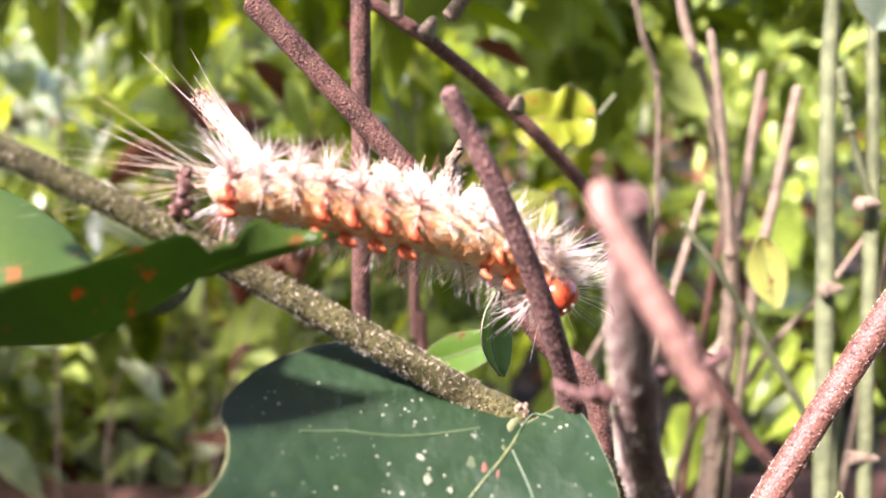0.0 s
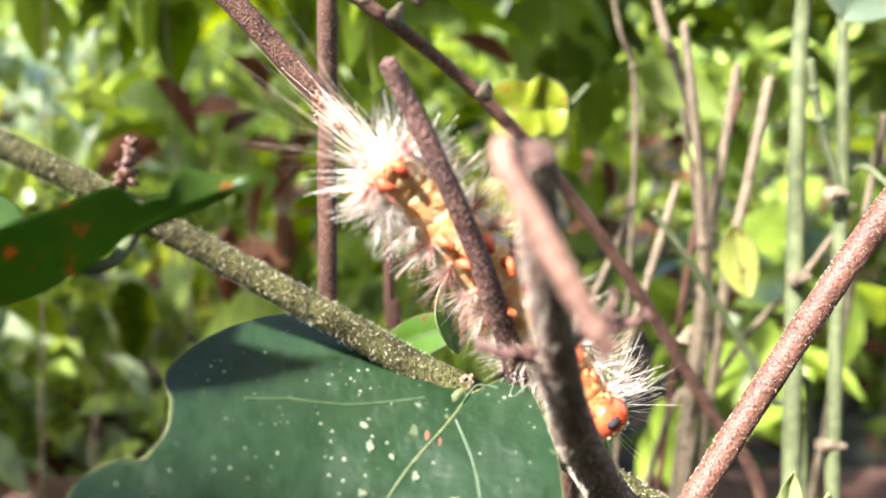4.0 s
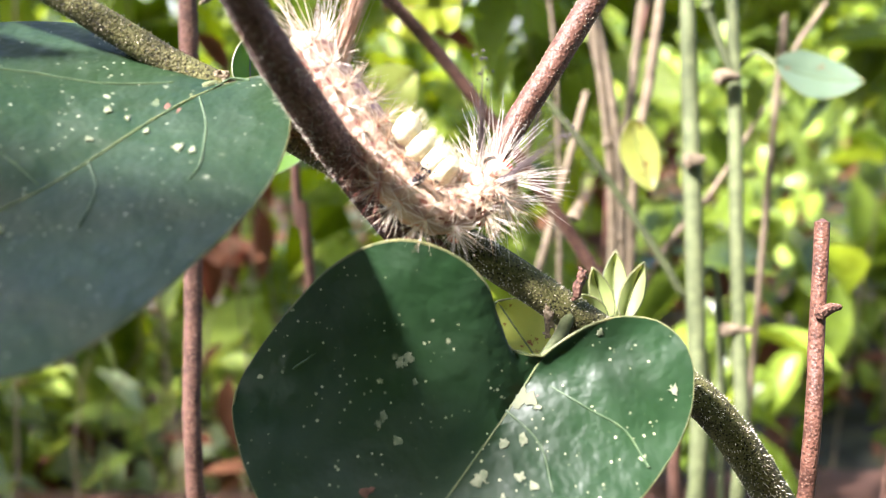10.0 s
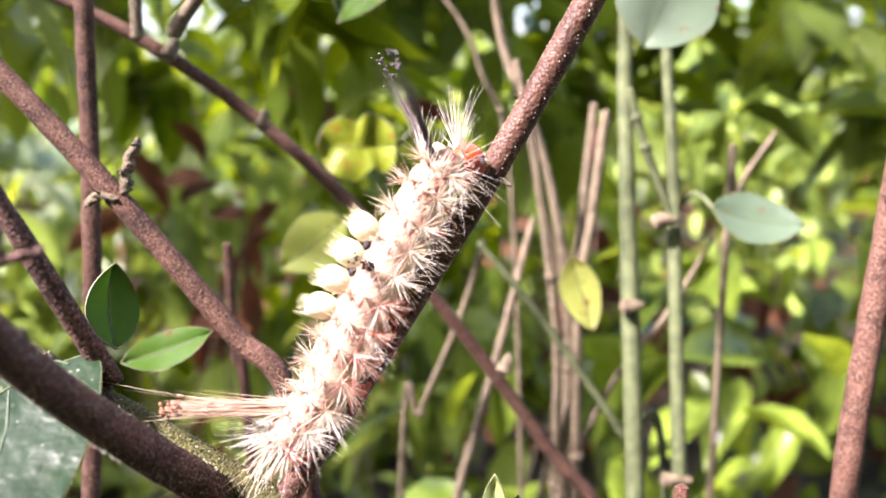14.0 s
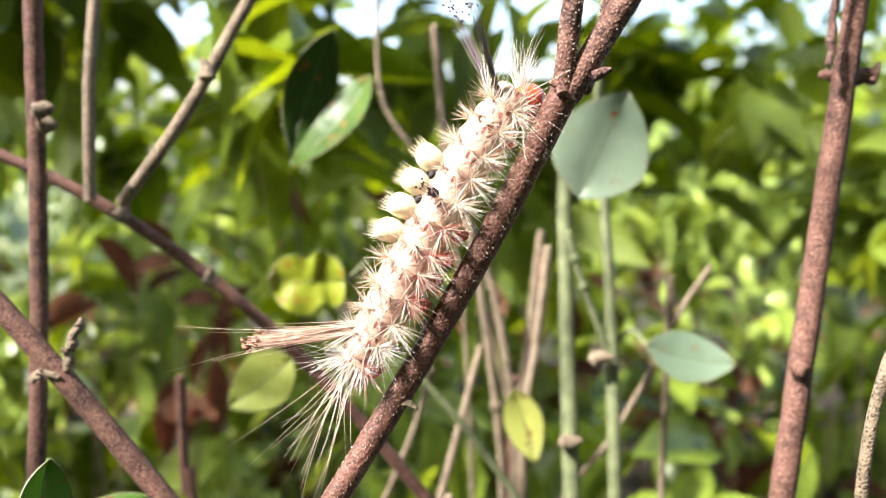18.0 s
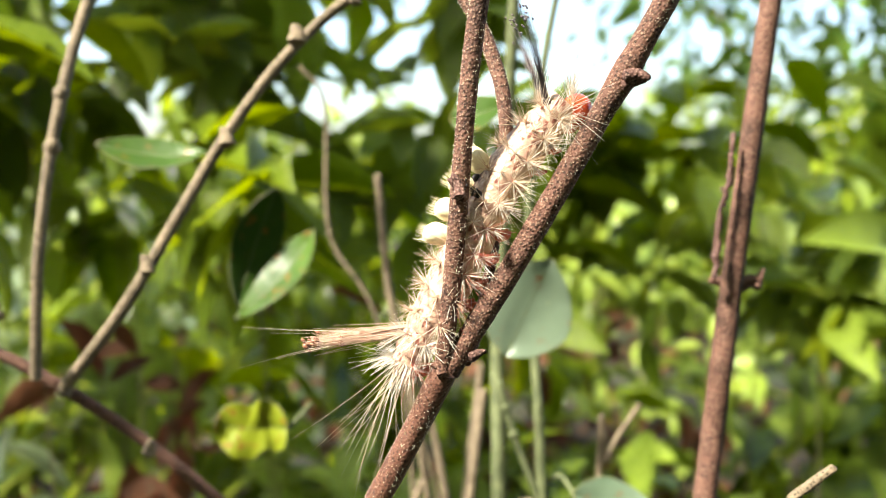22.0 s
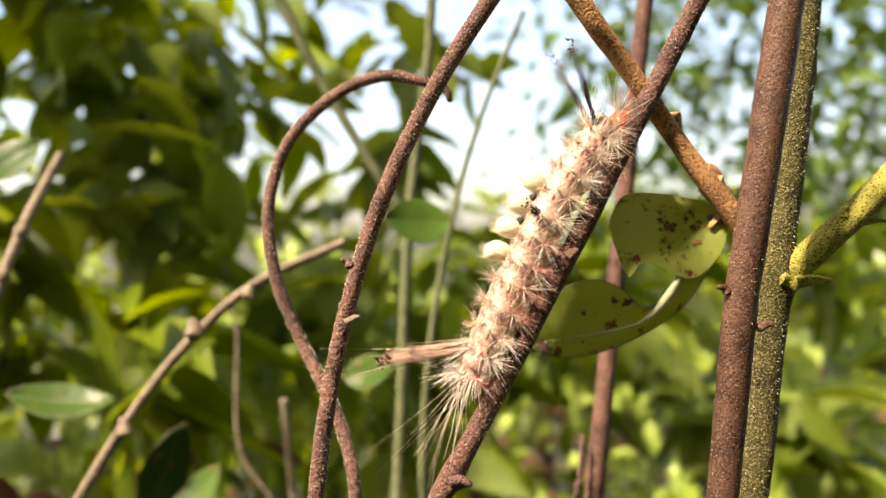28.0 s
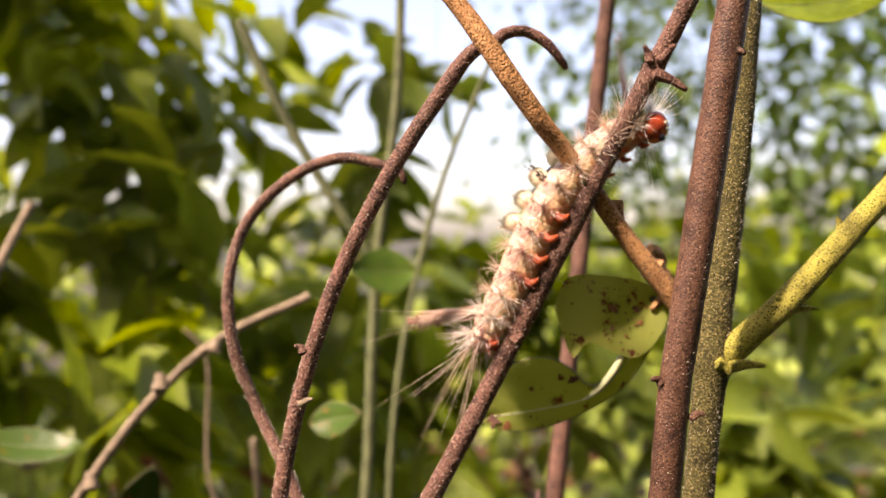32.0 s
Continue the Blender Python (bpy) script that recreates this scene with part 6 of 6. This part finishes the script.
        for h in range(4):
            hair(bm, Vector((0, g, 0)), Vector((rng.gauss(0, 0.12), 1, -0.75 + rng.gauss(0, 0.15))), rng.uniform(1.2, 1.7), 0.0045, rng.uniform(-0.15, 0.15), rng)
        tagged(part("long_hair", bm, HAIR_PALE, seg), kind="stuff")
    if k == 11:
        for sgn in (-1, 1):
            bm = bmesh.new()
            ball(bm, (sgn * 0.12, g * 0.72, 0.05), 0.05, (1, 1, 1), cut=2)
            for h in range(30):
                way = Vector((sgn * 0.45 + rng.gauss(0, 0.05), 0.95 + rng.gauss(0, 0.04), 0.55 + rng.gauss(0, 0.05)))
                long = rng.uniform(0.5, 1.0)
                root = Vector((sgn * 0.12 + rng.gauss(0, 0.012), g * 0.75, 0.05 + rng.gauss(0, 0.012)))
                hair(bm, root, way, long, 0.0042, rng.uniform(-0.04, 0.04), rng)
                if long > 0.72:
                    ball(bm, root + way.normalized() * long, 0.011, (1, 1.6, 1), cut=1)
            tagged(part("front_pencil", bm, HAIR_GREY, seg, "long dark grey clubbed hair pencil"), kind="stuff")
    # legs
    if k in (0, 3, 4, 5, 6, 9, 10, 11):
        true_leg = k > 8
        for sgn in (-1, 1):
            foot = tube([(sgn * g * 0.42, -g * 0.7, 0, 0.062 if not true_leg else 0.04), (sgn * g * 0.52, -g * 1.02, -0.015, 0.045 if not true_leg else 0.032),
                         (sgn * g * 0.4, -g * 1.24, 0.045, 0.034 if not true_leg else 0.016)], steps=28, sides=9, rough=0.15)
            leg = part("leg" if true_leg else "proleg", foot, ORANGE, seg, "fleshy orange leg")
            if not true_leg:
                bm = bmesh.new()
                ball(bm, (sgn * g * 0.4, -g * 1.25, 0.05), 0.032, (1, 0.7, 1.2), cut=2)
                part("foot_pad", bm, ORANGE, leg)

CRAWL = {}


def crawl(t, rear_back, head_back, *line):
    """The body's middle line at a time, rear to head, and the ways its back faces at the rear and at the head."""
    CRAWL[t] = (Vector(rear_back), Vector(head_back), [(*p, 1.0) for p in line])


def motions():
    crawl(0, (-0.05, 0.85, 0.53), (-0.05, 0.85, 0.53), (-1.66, -0.55, 0.67), (-1.11, -0.46, 0.59), (-0.47, -0.40, 0.44), (0.15, -0.34, 0.27), (0.56, -0.30, 0.06), (0.94, -0.29, -0.23))
    crawl(1, (0.06, 0.86, 0.50), (0.06, 0.86, 0.50), (-1.35, -0.54, 0.69), (-0.80, -0.46, 0.59), (-0.20, -0.40, 0.40), (0.34, -0.37, 0.12), (0.76, -0.37, -0.21), (1.10, -0.38, -0.60))
    crawl(2, (-0.01, 0.87, 0.49), (-0.01, 0.87, 0.49), (-0.87, -0.56, 0.64), (-0.45, -0.48, 0.51), (0.01, -0.42, 0.32), (0.41, -0.38, 0.05), (0.77, -0.37, -0.31), (1.11, -0.41, -0.79))
    crawl(2.5, (-0.54, 0.79, 0.29), (-0.54, 0.79, 0.29), (-0.08, -0.97, 0.58), (0.07, -0.74, 0.48), (0.33, -0.60, 0.26), (0.67, -0.51, -0.11), (1.00, -0.41, -0.61), (1.35, -0.39, -1.02))
    crawl(3, (-0.74, 0.67, 0.03), (-0.74, 0.67, 0.03), (-0.10, -0.95, 0.63), (0.06, -0.72, 0.52), (0.31, -0.60, 0.24), (0.68, -0.53, -0.19), (1.02, -0.43, -0.67), (1.42, -0.42, -1.13))
    crawl(3.5, (-0.68, 0.73, 0.06), (-0.68, 0.73, 0.06), (-0.12, -0.92, 0.73), (0.05, -0.71, 0.57), (0.35, -0.61, 0.24), (0.74, -0.55, -0.21), (1.13, -0.46, -0.75), (1.58, -0.47, -1.28))
    crawl(5.5, (0.87, 0.40, 0.29), (0.87, 0.40, 0.29), (0.56, -0.64, 0.33), (0.92, -0.67, -0.21), (1.37, -0.71, -0.80), (1.74, -0.72, -1.30), (2.03, -0.71, -1.72), (2.28, -0.71, -2.20))
    crawl(6, (0.89, 0.31, 0.33), (0.89, 0.31, 0.33), (0.67, -0.72, 0.07), (1.09, -0.72, -0.34), (1.53, -0.76, -0.87), (1.88, -0.78, -1.35), (2.11, -0.80, -1.81), (2.31, -0.82, -2.29))
    crawl(7, (0.88, 0.10, 0.46), (0.88, 0.10, 0.46), (1.19, -0.75, -0.42), (1.45, -0.76, -0.74), (1.72, -0.80, -1.15), (1.96, -0.76, -1.59), (2.10, -0.72, -1.97), (2.21, -0.66, -2.28))
    crawl(8, (0.88, 0.04, 0.48), (0.88, 0.04, 0.48), (1.34, -0.74, -0.64), (1.65, -0.80, -0.99), (1.91, -0.88, -1.44), (2.16, -0.97, -1.82), (2.32, -1.04, -2.13), (2.41, -1.09, -2.42))
    crawl(9, (0.85, -0.10, 0.53), (0.85, -0.10, 0.53), (1.46, -0.77, -0.91), (1.77, -0.81, -1.27), (2.03, -0.87, -1.68), (2.28, -0.95, -2.07), (2.48, -1.02, -2.40), (2.64, -1.06, -2.66))
    crawl(10, (0.59, -0.08, 0.80), (0.59, -0.08, 0.80), (1.34, -0.86, -0.88), (1.67, -0.92, -1.38), (1.99, -0.96, -1.85), (2.34, -0.97, -2.16), (2.67, -0.88, -2.11), (2.94, -0.75, -1.87))
    crawl(11, (0.21, -0.06, 0.98), (0.21, -0.06, 0.98), (1.63, -0.88, -1.08), (1.89, -0.91, -1.53), (2.26, -0.91, -1.82), (2.61, -0.83, -1.79), (2.87, -0.68, -1.43), (3.05, -0.53, -1.09))
    crawl(12, (0.46, 0.04, 0.89), (-0.57, -0.04, 0.82), (1.67, -0.63, -1.35), (2.03, -0.67, -1.78), (2.49, -0.64, -1.90), (2.83, -0.49, -1.50), (3.07, -0.35, -1.09), (3.19, -0.23, -0.75))
    crawl(13, (0.46, 0.12, 0.88), (-0.79, -0.22, 0.57), (1.80, -0.49, -1.94), (2.22, -0.51, -2.14), (2.64, -0.40, -1.78), (2.91, -0.26, -1.28), (3.17, -0.12, -0.73), (3.55, 0.02, -0.21))
    crawl(13.5, (-0.26, 0.00, 0.96), (-0.80, -0.22, 0.55), (2.23, -0.59, -2.18), (2.64, -0.51, -1.86), (2.95, -0.37, -1.25), (3.22, -0.26, -0.74), (3.49, -0.14, -0.24), (3.78, -0.04, 0.20))
    crawl(15.5, (-0.83, -0.13, 0.55), (-0.83, -0.13, 0.55), (2.89, -0.24, -1.11), (3.15, -0.15, -0.68), (3.40, -0.05, -0.20), (3.70, 0.06, 0.31), (4.09, 0.18, 0.87), (4.51, 0.27, 1.29))
    crawl(17, (-0.84, -0.14, 0.53), (-0.84, -0.14, 0.53), (3.51, 0.06, -0.09), (3.77, 0.11, 0.37), (4.03, 0.19, 0.92), (4.34, 0.26, 1.46), (4.70, 0.32, 1.96), (5.07, 0.38, 2.40))
    crawl(19, (-0.83, -0.16, 0.53), (-0.83, -0.16, 0.53), (4.17, 0.28, 1.15), (4.48, 0.32, 1.64), (4.76, 0.35, 2.12), (5.03, 0.38, 2.59), (5.35, 0.43, 3.19), (5.73, 0.48, 3.71))
    crawl(20, (-0.85, -0.06, 0.53), (-0.85, -0.06, 0.53), (4.48, 0.27, 1.57), (4.79, 0.31, 2.12), (5.07, 0.35, 2.66), (5.35, 0.39, 3.19), (5.73, 0.44, 3.77), (6.16, 0.48, 4.29))
    crawl(21, (-0.85, -0.07, 0.53), (-0.85, -0.07, 0.53), (4.92, 0.31, 2.35), (5.20, 0.34, 2.85), (5.43, 0.37, 3.34), (5.72, 0.41, 3.94), (6.16, 0.45, 4.53), (6.65, 0.48, 4.98))
    crawl(22, (-0.85, -0.06, 0.52), (-0.85, -0.06, 0.52), (5.39, 0.37, 3.05), (5.68, 0.37, 3.57), (5.96, 0.38, 4.14), (6.24, 0.39, 4.70), (6.63, 0.40, 5.25), (7.02, 0.39, 5.69))
    crawl(23, (-0.82, -0.25, 0.51), (-0.82, -0.25, 0.51), (5.99, 0.37, 4.08), (6.25, 0.37, 4.55), (6.52, 0.37, 5.07), (6.78, 0.37, 5.59), (7.12, 0.37, 6.16), (7.55, 0.36, 6.55))
    crawl(24, (-0.83, -0.24, 0.51), (-0.83, -0.24, 0.51), (6.23, 0.40, 4.47), (6.50, 0.39, 5.01), (6.77, 0.37, 5.60), (7.03, 0.36, 6.18), (7.38, 0.34, 6.76), (7.75, 0.32, 7.21))
    crawl(25, (-0.84, -0.19, 0.50), (-0.84, -0.19, 0.50), (6.60, 0.40, 4.99), (6.84, 0.37, 5.53), (7.10, 0.34, 6.13), (7.36, 0.31, 6.72), (7.74, 0.28, 7.37), (8.20, 0.24, 7.89))
    crawl(26, (-0.85, -0.15, 0.50), (-0.85, -0.15, 0.50), (7.07, 0.37, 5.70), (7.31, 0.34, 6.25), (7.58, 0.30, 6.86), (7.84, 0.27, 7.46), (8.22, 0.23, 8.11), (8.72, 0.19, 8.61))
    crawl(26.5, (-0.85, -0.10, 0.51), (-0.85, -0.10, 0.51), (7.22, 0.28, 6.11), (7.46, 0.26, 6.60), (7.74, 0.23, 7.27), (8.01, 0.21, 7.88), (8.43, 0.18, 8.54), (8.94, 0.13, 8.89))
    crawl(28.5, (-0.86, 0.05, 0.51), (-0.86, 0.05, 0.51), (7.87, 0.15, 7.31), (8.16, 0.11, 7.88), (8.44, 0.07, 8.50), (8.72, 0.03, 9.07), (9.04, -0.01, 9.63), (9.25, -0.04, 10.25))
    crawl(29, (-0.88, 0.25, 0.41), (-0.88, 0.25, 0.41), (8.10, 0.12, 7.88), (8.39, 0.08, 8.39), (8.65, 0.04, 9.02), (8.84, 0.00, 9.59), (8.93, -0.03, 10.09), (8.87, -0.05, 10.56))
    crawl(30, (-0.84, 0.44, 0.31), (-0.84, 0.44, 0.31), (8.15, 0.11, 7.93), (8.45, 0.07, 8.45), (8.74, 0.02, 9.02), (8.90, -0.01, 9.66), (8.90, -0.04, 10.30), (8.68, -0.05, 10.94))
    crawl(31, (-0.72, 0.63, 0.30), (-0.72, 0.63, 0.30), (8.31, 0.13, 8.16), (8.63, 0.08, 8.74), (8.92, 0.04, 9.32), (9.05, 0.00, 9.97), (9.21, -0.03, 10.48), (9.53, -0.08, 10.93))
    crawl(32, (-0.65, 0.60, 0.47), (-0.65, 0.60, 0.47), (8.43, 0.15, 8.26), (8.75, 0.11, 8.84), (9.01, 0.07, 9.43), (9.30, 0.02, 9.94), (9.78, -0.03, 10.42), (10.35, -0.10, 10.80))
    # the folded leaf lifts as the caterpillar leaves it
    hinge = Vector((-2.54, -1.75, 0.01)) * CM
    walk(folded_leaf, [(t, Matrix.Translation(hinge) @ Matrix.Rotation(radians(a), 4, "Y") @ Matrix.Translation(-hinge)) for t, a in ((0, 5.5), (1.2, 5.5), (1.9, 0.4), (2.4, 0.0), (32, 0.0))])
    rows = [[] for _ in segments]
    root = []
    for t in sorted(CRAWL):
        rear_back, head_back, line = CRAWL[t]
        dense = np.array([q[:3] for q in curve_through(line, 20)])
        far = np.r_[0, np.cumsum(np.linalg.norm(np.diff(dense, axis=0), axis=1))]
        spots = [np.array([np.interp(f * far[-1], far, dense[:, a]) for a in range(3)]) for f in np.linspace(0, 1, SEGMENTS)]
        poses = []
        for k in range(SEGMENTS):
            ahead = Vector(spots[min(k + 1, SEGMENTS - 1)] - spots[max(k - 1, 0)]).normalized()
            back = rear_back.lerp(head_back, min(1, max(0, (k - 1) / (SEGMENTS - 5))))
            up = (back - ahead * back.dot(ahead)).normalized()
            m = Matrix((up.cross(ahead), up, ahead)).transposed().to_4x4()
            m.translation = Vector(spots[k]) * CM
            if k == SEGMENTS - 1:
                m = m @ Matrix.Translation((0, -0.0011, -0.0008)) @ Matrix.Rotation(radians(52), 4, "X")
            poses.append(m)
        base = poses[SEGMENTS // 2]
        root.append((t, base))
        for k in range(SEGMENTS):
            rows[k].append((t, base.inverted() @ poses[k]))
    walk(caterpillar, root)
    for ob, r in zip(segments, rows):
        walk(ob, r)


motions()
